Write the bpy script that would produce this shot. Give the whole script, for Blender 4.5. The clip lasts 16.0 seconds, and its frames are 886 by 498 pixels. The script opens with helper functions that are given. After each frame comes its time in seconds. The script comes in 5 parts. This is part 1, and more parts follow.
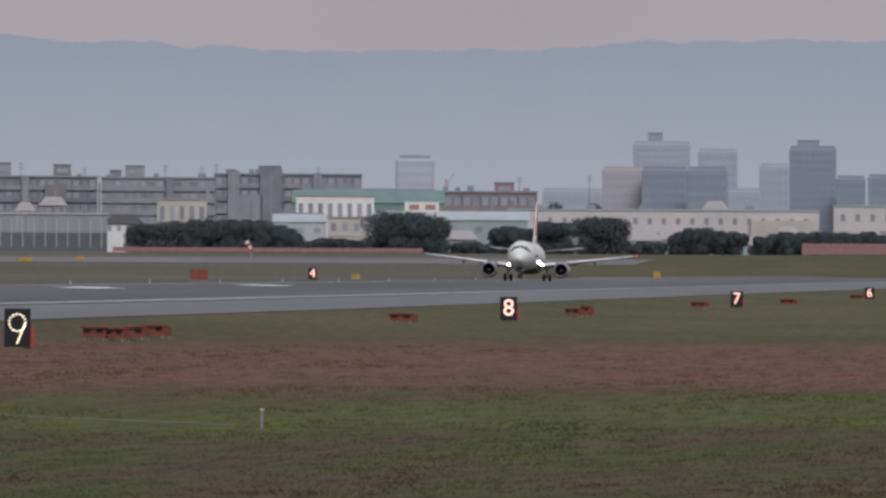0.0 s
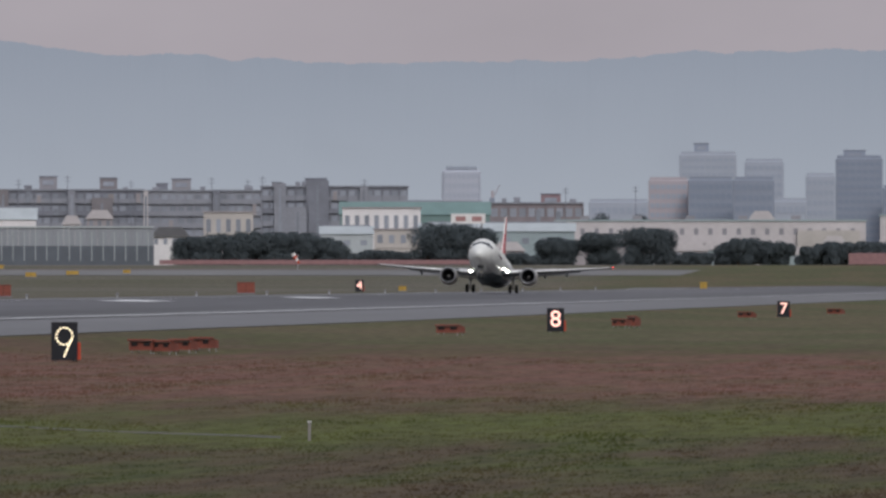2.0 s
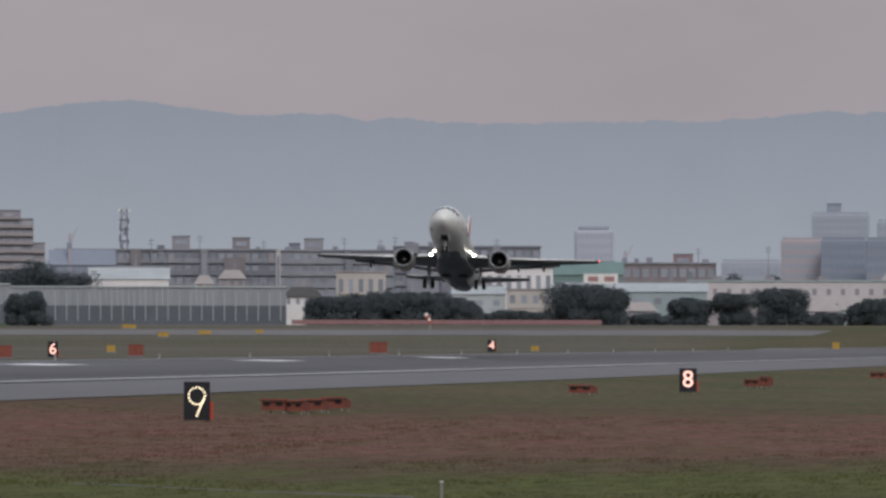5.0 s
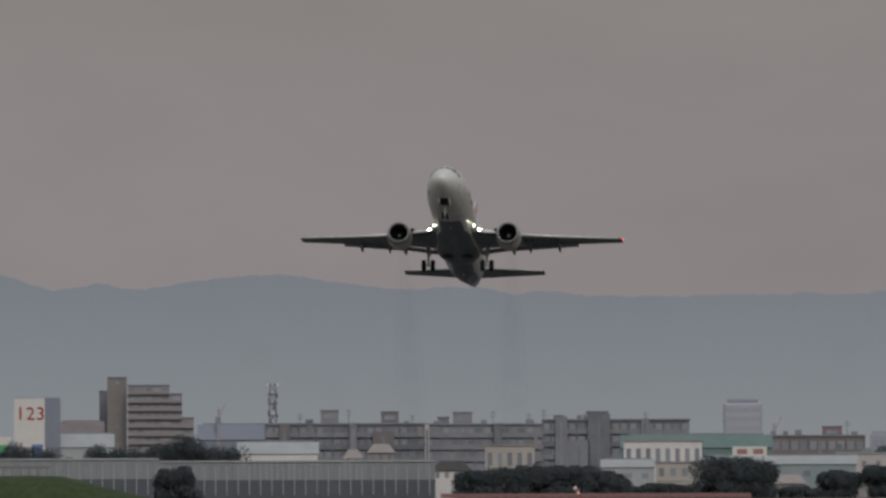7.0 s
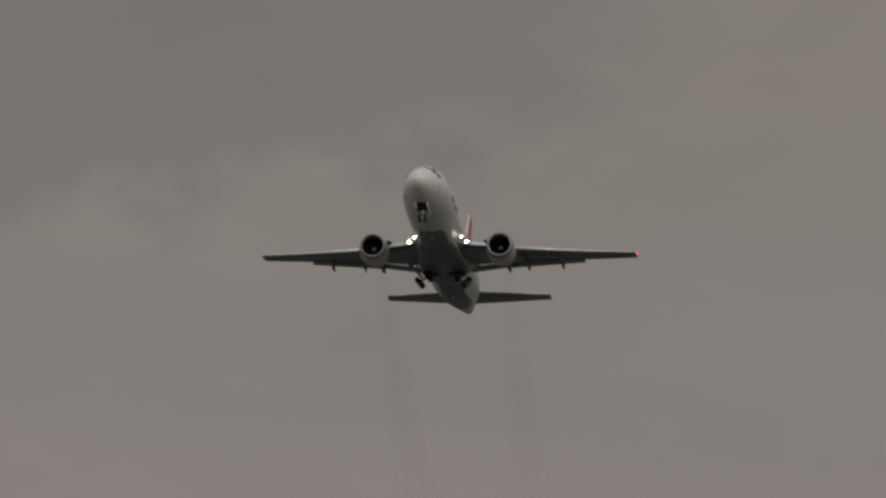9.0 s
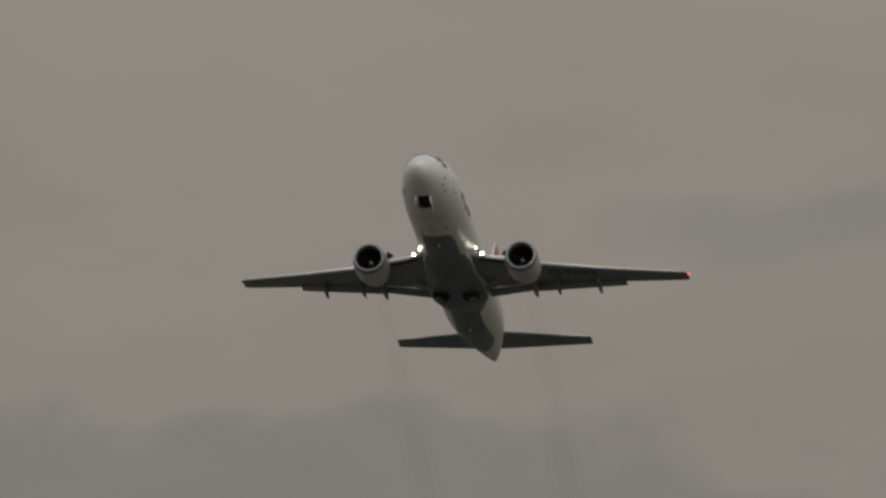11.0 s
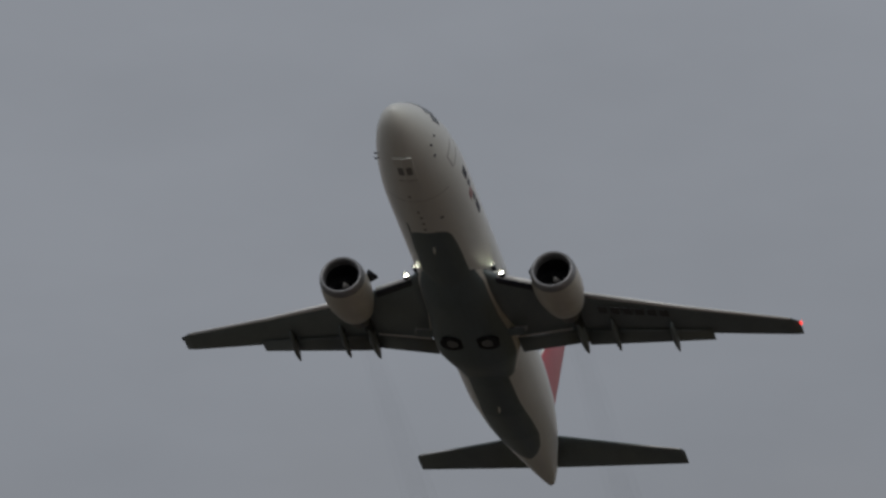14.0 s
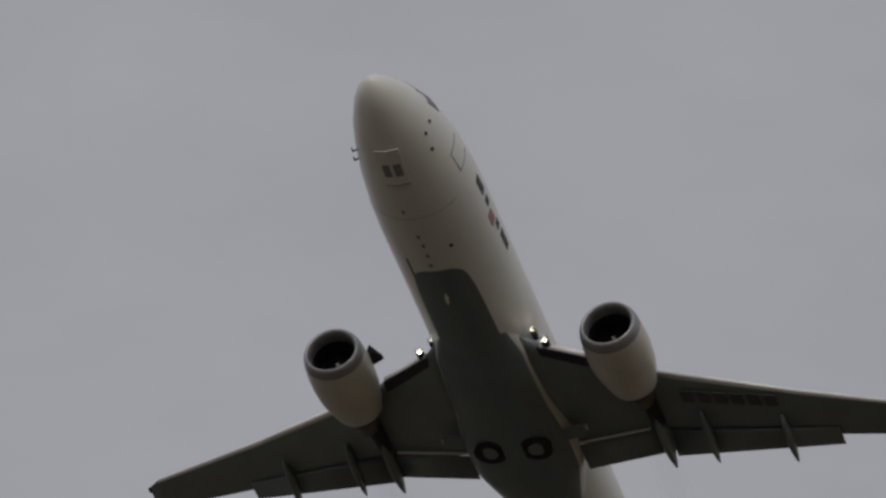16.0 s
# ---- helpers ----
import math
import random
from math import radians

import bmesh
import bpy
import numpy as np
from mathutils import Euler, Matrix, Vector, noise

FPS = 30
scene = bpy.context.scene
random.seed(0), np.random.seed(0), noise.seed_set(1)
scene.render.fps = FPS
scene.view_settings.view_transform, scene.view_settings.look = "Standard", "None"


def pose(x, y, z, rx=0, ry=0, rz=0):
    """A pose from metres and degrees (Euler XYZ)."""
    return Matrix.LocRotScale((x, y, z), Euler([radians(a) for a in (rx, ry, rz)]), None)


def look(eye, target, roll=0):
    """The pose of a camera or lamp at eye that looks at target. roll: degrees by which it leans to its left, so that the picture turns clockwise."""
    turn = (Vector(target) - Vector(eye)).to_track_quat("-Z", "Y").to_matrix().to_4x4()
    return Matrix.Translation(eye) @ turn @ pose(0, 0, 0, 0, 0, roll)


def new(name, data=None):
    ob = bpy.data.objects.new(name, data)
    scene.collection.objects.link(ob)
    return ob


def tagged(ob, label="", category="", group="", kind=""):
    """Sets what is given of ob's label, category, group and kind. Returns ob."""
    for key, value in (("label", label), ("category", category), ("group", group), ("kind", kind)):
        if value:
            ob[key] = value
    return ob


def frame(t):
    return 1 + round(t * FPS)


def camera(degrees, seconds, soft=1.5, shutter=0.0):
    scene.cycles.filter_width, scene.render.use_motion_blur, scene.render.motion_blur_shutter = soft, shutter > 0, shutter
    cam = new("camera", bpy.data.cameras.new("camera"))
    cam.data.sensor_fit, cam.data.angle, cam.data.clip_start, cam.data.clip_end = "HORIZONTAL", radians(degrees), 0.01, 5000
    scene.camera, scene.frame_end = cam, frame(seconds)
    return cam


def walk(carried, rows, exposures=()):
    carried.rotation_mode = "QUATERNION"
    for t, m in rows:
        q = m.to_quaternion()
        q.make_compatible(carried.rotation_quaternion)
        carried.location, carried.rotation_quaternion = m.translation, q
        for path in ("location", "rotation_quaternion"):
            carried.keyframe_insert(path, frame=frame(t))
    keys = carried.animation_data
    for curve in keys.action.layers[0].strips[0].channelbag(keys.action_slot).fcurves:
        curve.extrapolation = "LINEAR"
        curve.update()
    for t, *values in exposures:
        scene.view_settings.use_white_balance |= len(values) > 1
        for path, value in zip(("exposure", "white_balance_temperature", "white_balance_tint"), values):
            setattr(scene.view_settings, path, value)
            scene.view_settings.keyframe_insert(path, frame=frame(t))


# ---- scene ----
# ---- camera: a tripod on the embankment beyond the runway's end, panning after the airliner ----
EYE = (0.0, 0.0, 4.0)
cam = camera(4.177, 16.0, soft=2.8)


def aim(bearing, rise, roll):
    """The camera's pose: degrees to the right of the runway's direction, degrees above level, lean."""
    b, e = radians(bearing), radians(rise)
    way = Vector((math.sin(b) * math.cos(e), math.cos(b) * math.cos(e), math.sin(e)))
    return look(EYE, Vector(EYE) + way * 100, roll)


walk(cam, [
    (0, aim(-4.309, 0.080, 0.287)),
    (0.5, aim(-4.405, 0.079, 0.284)),
    (1, aim(-4.436, 0.126, 0.216)),
    (1.5, aim(-4.515, 0.108, 0.090)),
    (2, aim(-4.529, 0.134, -0.002)),
    (2.5, aim(-4.574, 0.111, 0.070)),
    (3, aim(-4.725, 0.127, 0.152)),
    (3.5, aim(-4.834, 0.157, 0.043)),
    (4, aim(-4.925, 0.210, -0.004)),
    (4.5, aim(-5.023, 0.294, 0.002)),
    (5, aim(-5.154, 0.417, 0.069)),
    (5.5, aim(-5.345, 0.588, 0.199)),
    (6, aim(-5.619, 0.815, -0.039)),
    (6.5, aim(-5.765, 1.047, -0.099)),
    (7, aim(-5.853, 1.236, -0.164)),
    (7.5, aim(-6.029, 1.699, -0.102)),
    (8, aim(-6.197, 2.095, 0.115)),
    (8.5, aim(-6.379, 2.565, 0.081)),
    (9, aim(-6.673, 3.079, 0.018)),
    (9.5, aim(-7.030, 3.654, -0.001)),
    (10, aim(-7.401, 4.302, -0.010)),
    (10.5, aim(-7.740, 5.040, -0.037)),
    (11, aim(-7.998, 5.882, -0.048)),
    (11.5, aim(-8.129, 6.843, 0.230)),
    (12, aim(-8.801, 7.942, 0.330)),
    (12.5, aim(-9.329, 9.100, 0.161)),
    (13, aim(-10.028, 10.244, -0.063)),
    (13.5, aim(-10.623, 11.785, -0.010)),
    (14, aim(-11.401, 13.373, -0.103)),
    (14.5, aim(-12.415, 15.228, 0.179)),
    (15, aim(-13.648, 17.445, 0.220)),
    (15.5, aim(-14.912, 19.874, -0.067)),
    (16, aim(-16.187, 23.063, -0.006)),
], exposures=[(0, 0.19, 6100, 12.5), (3, 0.19, 6100, 12.5), (5.5, 0.0, 6250, 12), (6.5, -0.26, 6450, 10), (7, -0.45, 6450, 9.5), (8, -0.56, 6600, 8.5), (8.7, -0.57, 6600, 7.5), (11, -0.44, 6650, 9.5), (12, -0.60, 6550, 10), (12.5, -0.48, 6450, 10.5), (13, -0.60, 6400, 10), (13.5, -0.82, 6300, 9), (14.5, -0.83, 6150, 8), (15.5, -0.66, 6300, 10), (16, -0.58, 6500, 11)])
# ---- world, sun and exposure ----
SUN_ELEV, SUN_ROT = 35.0, 165.0
world = bpy.data.worlds.new("world")
scene.world = world
world.use_nodes = True
wt = world.node_tree
wt.nodes.clear()


def wmath(op, a, b=None, c=None):
    n = wt.nodes.new("ShaderNodeMath")
    n.operation = op
    for i, v in enumerate((a, b, c)):
        if v is None:
            continue
        if isinstance(v, (int, float)):
            n.inputs[i].default_value = v
        else:
            wt.links.new(v, n.inputs[i])
    return n.outputs[0]


def wmix(fac, a, b):
    n = wt.nodes.new("ShaderNodeMix")
    n.data_type = "RGBA"
    for i, v in ((0, fac), (6, a), (7, b)):
        if isinstance(v, (int, float, tuple)):
            n.inputs[i].default_value = v
        else:
            wt.links.new(v, n.inputs[i])
    return n.outputs[2]


def wstep(v, lo, hi):
    n = wt.nodes.new("ShaderNodeMapRange")
    n.interpolation_type = "SMOOTHSTEP"
    wt.links.new(v, n.inputs[0])
    n.inputs[1].default_value, n.inputs[2].default_value = lo, hi
    return n.outputs[0]


sky = wt.nodes.new("ShaderNodeTexSky")
sky.sky_type, sky.sun_disc = "NISHITA", False
sky.sun_elevation, sky.sun_rotation = radians(SUN_ELEV), radians(SUN_ROT)
sky.dust_density = 4.0
coord = wt.nodes.new("ShaderNodeTexCoord")
sep = wt.nodes.new("ShaderNodeSeparateXYZ")
wt.links.new(coord.outputs["Generated"], sep.inputs[0])
rise = wmath("MULTIPLY", wmath("ARCSINE", sep.outputs[2]), 57.2958)
turn = wmath("MULTIPLY", wmath("ARCTAN2", sep.outputs[0], sep.outputs[1]), 57.2958)


def wnoise(sx, sz, scale, detail, seed):
    """Cloud noise over bearing and rise, in degrees."""
    cmb = wt.nodes.new("ShaderNodeCombineXYZ")
    wt.links.new(wmath("MULTIPLY", turn, sx), cmb.inputs[0])
    wt.links.new(wmath("MULTIPLY", rise, sz), cmb.inputs[1])
    cmb.inputs[2].default_value = seed
    n = wt.nodes.new("ShaderNodeTexNoise")
    n.inputs["Scale"].default_value, n.inputs["Detail"].default_value, n.inputs["Roughness"].default_value = scale, detail, 0.55
    wt.links.new(cmb.outputs[0], n.inputs[0])
    return n.outputs[0]


# The overcast: a warm veil low down, a cooler one higher up, with grey cloud banks between.
LOW, WARM, COOL, BANK = (0.37, 0.330, 0.335, 1), (0.335, 0.302, 0.270, 1), (0.30, 0.305, 0.325, 1), (0.195, 0.20, 0.215, 1)
veil = wmix(wstep(rise, 1.0, 4.5), LOW, WARM)
veil = wmix(wstep(wmath("ADD", rise, wmath("MULTIPLY", wnoise(0.3, 0.3, 1.0, 2, 3.0), 2.0)), 11.0, 13.8), veil, COOL)
soft_noise = wnoise(0.6, 1.3, 0.8, 4, 1.0)
edge_noise = wmath("SUBTRACT", wnoise(1.0, 1.4, 1.3, 6, 7.0), 0.5)


def bank(centre, half, b_mid, b_half, amount, ragged=1.3, core=0.55):
    """A bank of cloud round a rise and a bearing."""
    up = wmath("ABSOLUTE", wmath("SUBTRACT", wmath("ADD", rise, wmath("MULTIPLY", edge_noise, ragged)), centre))
    side = wmath("ABSOLUTE", wmath("SUBTRACT", turn, b_mid))
    r = wmath("ADD", wmath("POWER", wmath("DIVIDE", up, half), 2.0), wmath("POWER", wmath("DIVIDE", side, b_half), 2.0))
    n = wt.nodes.new("ShaderNodeMapRange")
    n.interpolation_type = "SMOOTHSTEP"
    wt.links.new(r, n.inputs[0])
    n.inputs[1].default_value, n.inputs[2].default_value, n.inputs[3].default_value, n.inputs[4].default_value = core, 1.25, amount, 0.0
    return n.outputs[0]


def skyline(edge):
    """A height in degrees that follows the bearing from -12.4 to -6 degrees."""
    n = wt.nodes.new("ShaderNodeValToRGB")
    n.color_ramp.interpolation = "B_SPLINE"
    els = n.color_ramp.elements
    while len(els) < len(edge):
        els.new(0.5)
    for el, (b, e) in zip(els, edge):
        v = (e - 7.0) / 3.5
        el.position, el.color = (b + 12.4) / 6.4, (v, v, v, 1)
    wt.links.new(wmath("DIVIDE", wmath("ADD", turn, 12.4), 6.4), n.inputs[0])
    return wmath("MULTIPLY_ADD", n.outputs[0], 3.5, 7.0)


# A long cloud bank: a heaped upper edge, a soft lower one that sinks to the right.
TOP_EDGE = ((-12.4, 9.15), (-11.3, 9.05), (-10.65, 9.42), (-10.0, 9.66), (-9.5, 9.84), (-9.0, 9.72), (-8.5, 9.72), (-8.05, 9.52), (-7.6, 9.60), (-6.0, 9.75))
LOW_EDGE = ((-12.4, 8.85), (-11.3, 8.80), (-10.5, 8.66), (-9.8, 8.45), (-9.0, 8.33), (-8.2, 8.25), (-7.4, 8.06), (-6.0, 7.95))
heaps = wmath("ADD", wmath("MULTIPLY", edge_noise, 0.62), wmath("MULTIPLY", wmath("SUBTRACT", wnoise(3.2, 4.0, 1.6, 5, 2.0), 0.5), 0.16))
above = wstep(wmath("SUBTRACT", wmath("ADD", skyline(TOP_EDGE), heaps), rise), -0.05, 0.17)
under = wstep(wmath("SUBTRACT", rise, wmath("ADD", skyline(LOW_EDGE), wmath("MULTIPLY", edge_noise, 1.0))), -0.22, 0.34)
cloud = wmath("MULTIPLY", wmath("MULTIPLY", above, under), 0.86)
for c in ((6.0, 0.20, -6.2, 1.15, 0.30, 0.55, 0.0), (4.2, 0.98, -8.9, 3.4, 0.42)):
    cloud = wmath("MAXIMUM", cloud, bank(*c))
overcast = wmix(cloud, veil, BANK)
mott = wt.nodes.new("ShaderNodeMapRange")
wt.links.new(soft_noise, mott.inputs[0])
mott.inputs[1].default_value, mott.inputs[2].default_value, mott.inputs[3].default_value, mott.inputs[4].default_value = 0.3, 0.7, 0.95, 1.05
grey = wt.nodes.new("ShaderNodeVectorMath")
grey.operation = "SCALE"
wt.links.new(overcast, grey.inputs[0])
# An overcast is brighter overhead than at the horizon.
wt.links.new(wmath("MULTIPLY", mott.outputs[0], wmath("MULTIPLY_ADD", wstep(rise, 2.5, 18.0), 0.7, 1.0)), grey.inputs[3])
blue = wt.nodes.new("ShaderNodeVectorMath")
blue.operation = "SCALE"
wt.links.new(sky.outputs[0], blue.inputs[0])
blue.inputs[3].default_value = 0.06
bg = wt.nodes.new("ShaderNodeBackground")
wt.links.new(wmix(0.93, blue.outputs[0], grey.outputs[0]), bg.inputs[0])
bg.inputs[1].default_value = 1.0
wout = wt.nodes.new("ShaderNodeOutputWorld")
wt.links.new(bg.outputs[0], wout.inputs[0])

sun = new("sun", bpy.data.lights.new("sun", "SUN"))
sun.data.energy, sun.data.angle, sun.data.color = 1.3, radians(20), (1.0, 0.95, 0.88)
_a, _e = radians(SUN_ROT), radians(SUN_ELEV)
sun.matrix_world = look((0, 0, 0), (-math.sin(_a) * math.cos(_e), -math.cos(_a) * math.cos(_e), -math.sin(_e)))


# ---- materials ----
def mat(name, rgb, rough=0.7, metal=0.0, vary=0.12, scale=1.0, bump=0.0, fine=8.0, stretch=(1, 1, 1), spec=0.3, obj_vary=0.0):
    """Colour with stains at one scale and grain at a finer one."""
    m = bpy.data.materials.new(name)
    m.use_nodes = True
    nt = m.node_tree
    b = nt.nodes["Principled BSDF"]
    b.inputs["Roughness"].default_value, b.inputs["Metallic"].default_value = rough, metal
    b.inputs["Specular IOR Level"].default_value = spec
    tc, mp = nt.nodes.new("ShaderNodeTexCoord"), nt.nodes.new("ShaderNodeMapping")
    mp.inputs["Scale"].default_value = stretch
    nt.links.new(tc.outputs["Object"], mp.inputs[0])
    n1, n2 = nt.nodes.new("ShaderNodeTexNoise"), nt.nodes.new("ShaderNodeTexNoise")
    n1.inputs["Scale"].default_value, n1.inputs["Detail"].default_value = scale, 5
    n2.inputs["Scale"].default_value, n2.inputs["Detail"].default_value = scale * fine, 3
    nt.links.new(mp.outputs[0], n1.inputs[0])
    nt.links.new(mp.outputs[0], n2.inputs[0])
    av = nt.nodes.new("ShaderNodeMath")
    av.operation = "MULTIPLY_ADD"
    nt.links.new(n2.outputs[0], av.inputs[0])
    av.inputs[1].default_value = 0.5
    nt.links.new(n1.outputs[0], av.inputs[2])
    mr = nt.nodes.new("ShaderNodeMapRange")
    nt.links.new(av.outputs[0], mr.inputs[0])
    mr.inputs[1].default_value, mr.inputs[2].default_value = 0.45, 1.05
    mr.inputs[3].default_value, mr.inputs[4].default_value = 1 - vary, 1 + vary
    last = mr.outputs[0]
    if obj_vary:
        oi, ad = nt.nodes.new("ShaderNodeObjectInfo"), nt.nodes.new("ShaderNodeMath")
        ad.operation = "MULTIPLY_ADD"
        nt.links.new(oi.outputs["Random"], ad.inputs[0])
        ad.inputs[1].default_value = obj_vary
        nt.links.new(last, ad.inputs[2])
        last = ad.outputs[0]
    vm = nt.nodes.new("ShaderNodeVectorMath")
    vm.operation = "SCALE"
    vm.inputs[0].default_value = rgb
    nt.links.new(last, vm.inputs[3])
    nt.links.new(vm.outputs[0], b.inputs["Base Color"])
    if bump:
        bp = nt.nodes.new("ShaderNodeBump")
        bp.inputs["Strength"].default_value = bump
        nt.links.new(n2.outputs[0], bp.inputs["Height"])
        nt.links.new(bp.outputs[0], b.inputs["Normal"])
    return m


def glow(name, rgb, strength):
    m = bpy.data.materials.new(name)
    m.use_nodes = True
    b = m.node_tree.nodes["Principled BSDF"]
    b.inputs["Base Color"].default_value = (*rgb, 1)
    b.inputs["Emission Color"].default_value = (*rgb, 1)
    b.inputs["Emission Strength"].default_value = strength
    return m


def ground_material(name):
    """Mown and unmown grass: green strips, a strip of red seed heads, dry patches; short yellowish grass far off."""
    m = bpy.data.materials.new(name)
    m.use_nodes = True
    nt = m.node_tree
    b = nt.nodes["Principled BSDF"]
    b.inputs["Roughness"].default_value, b.inputs["Specular IOR Level"].default_value = 0.95, 0.1
    tc = nt.nodes.new("ShaderNodeTexCoord")

    def noise_at(scale, stretch, detail=5):
        mp, n = nt.nodes.new("ShaderNodeMapping"), nt.nodes.new("ShaderNodeTexNoise")
        mp.inputs["Scale"].default_value = stretch
        nt.links.new(tc.outputs["Object"], mp.inputs[0])
        nt.links.new(mp.outputs[0], n.inputs[0])
        n.inputs["Scale"].default_value, n.inputs["Detail"].default_value = scale, detail
        return n.outputs[0]

    def math_(op, a, c=None, d=None):
        n = nt.nodes.new("ShaderNodeMath")
        n.operation = op
        for i, v in enumerate((a, c, d)):
            if v is None:
                continue
            if isinstance(v, (int, float)):
                n.inputs[i].default_value = v
            else:
                nt.links.new(v, n.inputs[i])
        return n.outputs[0]

    def mix(f, a, c):
        n = nt.nodes.new("ShaderNodeMix")
        n.data_type = "RGBA"
        for i, v in ((0, f), (6, a), (7, c)):
            if isinstance(v, tuple):
                n.inputs[i].default_value = v
            else:
                nt.links.new(v, n.inputs[i])
        return n.outputs[2]

    def step(v, lo, hi, a=0.0, c=1.0):
        n = nt.nodes.new("ShaderNodeMapRange")
        n.interpolation_type = "SMOOTHSTEP"
        nt.links.new(v, n.inputs[0])
        for i, w in enumerate((lo, hi, a, c)):
            n.inputs[i + 1].default_value = w
        return n.outputs[0]

    sp = nt.nodes.new("ShaderNodeSeparateXYZ")
    nt.links.new(tc.outputs["Object"], sp.inputs[0])
    y, x = sp.outputs[1], sp.outputs[0]
    big = noise_at(0.05, (1, 0.25, 1))
    mid = noise_at(0.30, (1, 0.10, 1), 6)
    fine = noise_at(2.0, (1, 0.10, 1), 6)
    yy = math_("ADD", y, math_("MULTIPLY", math_("SUBTRACT", big, 0.5), 150.0))
    yy = math_("ADD", yy, math_("MULTIPLY", x, -0.6))
    col = mix(step(mid, 0.35, 0.65), (0.078, 0.088, 0.030, 1), (0.098, 0.072, 0.045, 1))
    green = step(yy, 285, 310)
    green = math_("MULTIPLY", green, step(yy, 330, 375, 1.0, 0.0))
    col = mix(math_("MULTIPLY", green, 0.75), col, (0.105, 0.118, 0.032, 1))
    red = math_("MULTIPLY", step(yy, 330, 430), step(yy, 520, 720, 1.0, 0.0))
    col = mix(math_("MULTIPLY", red, step(mid, 0.25, 0.75, 0.55, 1.0)), col, (0.192, 0.098, 0.075, 1))
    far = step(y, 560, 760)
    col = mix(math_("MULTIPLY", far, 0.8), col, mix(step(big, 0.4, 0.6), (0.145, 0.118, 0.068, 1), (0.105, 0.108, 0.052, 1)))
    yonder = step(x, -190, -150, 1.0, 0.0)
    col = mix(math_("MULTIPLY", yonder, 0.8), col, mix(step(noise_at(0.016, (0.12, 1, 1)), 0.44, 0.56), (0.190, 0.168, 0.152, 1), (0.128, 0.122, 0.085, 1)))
    vm = nt.nodes.new("ShaderNodeVectorMath")
    vm.operation = "SCALE"
    nt.links.new(col, vm.inputs[0])
    nt.links.new(step(fine, 0.25, 0.75, 0.58, 1.02), vm.inputs[3])
    nt.links.new(vm.outputs[0], b.inputs["Base Color"])
    return m


GRASS = ground_material("grass")
ASPHALT = mat("wet_asphalt", (0.047, 0.044, 0.050), 0.46, vary=0.95, scale=0.10, fine=12, stretch=(1, 0.02, 1), spec=0.16)
SHOULDER = mat("shoulder_asphalt", (0.075, 0.072, 0.076), 0.42, vary=0.5, scale=0.05, fine=20, stretch=(1, 0.06, 1), spec=0.25)
CONCRETE_PAVING = mat("pale_paving", (0.15, 0.145, 0.142), 0.7, vary=0.2, scale=0.02, stretch=(1, 0.2, 1))
WORN_LINE = mat("worn_line_paint", (0.40, 0.40, 0.40), 0.8, vary=0.5, scale=0.3, fine=12)
LINE = mat("white_line_paint", (0.84, 0.84, 0.84), 0.8, vary=0.12, scale=0.3, fine=12)
SIGN_BLACK = mat("sign_black", (0.012, 0.013, 0.018), 0.45, vary=0.2)
SIGN_RED = mat("orange_red_paint", (0.50, 0.075, 0.035), 0.5, vary=0.2, scale=2)
RUST_RED = mat("weathered_red_paint", (0.21, 0.062, 0.042), 0.65, vary=0.3, scale=3)
DARK_LENS = mat("dark_lens", (0.02, 0.02, 0.022), 0.2, vary=0.2)
YELLOW = mat("yellow_paint", (0.42, 0.27, 0.05), 0.5, vary=0.15)
LIT_WARM = glow("lit_numeral_warm", (1.0, 0.56, 0.44), 1.1)
LIT_PALE = glow("lit_numeral_pale", (1.0, 0.85, 0.55), 1.6)
STEEL = mat("galvanised_steel", (0.42, 0.43, 0.44), 0.45, 0.6, vary=0.15)
CONCRETE = mat("grey_concrete", (0.200, 0.208, 0.240), 0.85, vary=0.14, scale=0.2)
CONCRETE_PALE = mat("pale_concrete", (0.26, 0.268, 0.30), 0.85, vary=0.14, scale=0.2)
GREY_TAN = mat("grey_tan_render", (0.262, 0.256, 0.275), 0.85, scale=0.3)
BROWN = mat("brown_render", (0.215, 0.20, 0.21), 0.85, scale=0.3)
BRICK_RED = mat("brick_red_cladding", (0.25, 0.175, 0.185), 0.8, scale=0.3)
BROWN_ROOF = mat("brown_cladding", (0.235, 0.205, 0.215), 0.8, scale=0.3)
# Distant walls and glazing: the haze is mixed into these base colours.
HAZE_WHITE = mat("pale_blue_haze_panel", (0.43, 0.455, 0.52), 0.5, vary=0.06, scale=0.1)
HAZE_BLUE = mat("blue_grey_haze_panel", (0.355, 0.385, 0.445), 0.5, vary=0.06, scale=0.1)
HAZE_PINK = mat("pinkish_haze_tile", (0.40, 0.36, 0.385), 0.6, vary=0.06, scale=0.1)
HAZE_DARK = mat("slate_blue_haze_tile", (0.245, 0.275, 0.335), 0.6, vary=0.08, scale=0.1)
WINDOW_HAZE = mat("blue_haze_glazing", (0.325, 0.36, 0.425), 0.35, vary=0.1)
GLAZING_HAZE_PALE = mat("pale_haze_glazing", (0.385, 0.415, 0.485), 0.35, vary=0.1)
GLAZING_HAZE_SLATE = mat("slate_haze_glazing", (0.220, 0.255, 0.32), 0.35, vary=0.1)
# Dark glass of the town, its base colour lifted to carry haze.
WINDOW_DARK = mat("dark_haze_glazing", (0.21, 0.225, 0.255), 0.25, vary=0.2, obj_vary=0.6)
GREEN_CLAD = mat("green_cladding", (0.165, 0.245, 0.235), 0.7, scale=0.2)
TEAL_CLAD = mat("pale_teal_cladding", (0.30, 0.36, 0.37), 0.6, scale=0.15)
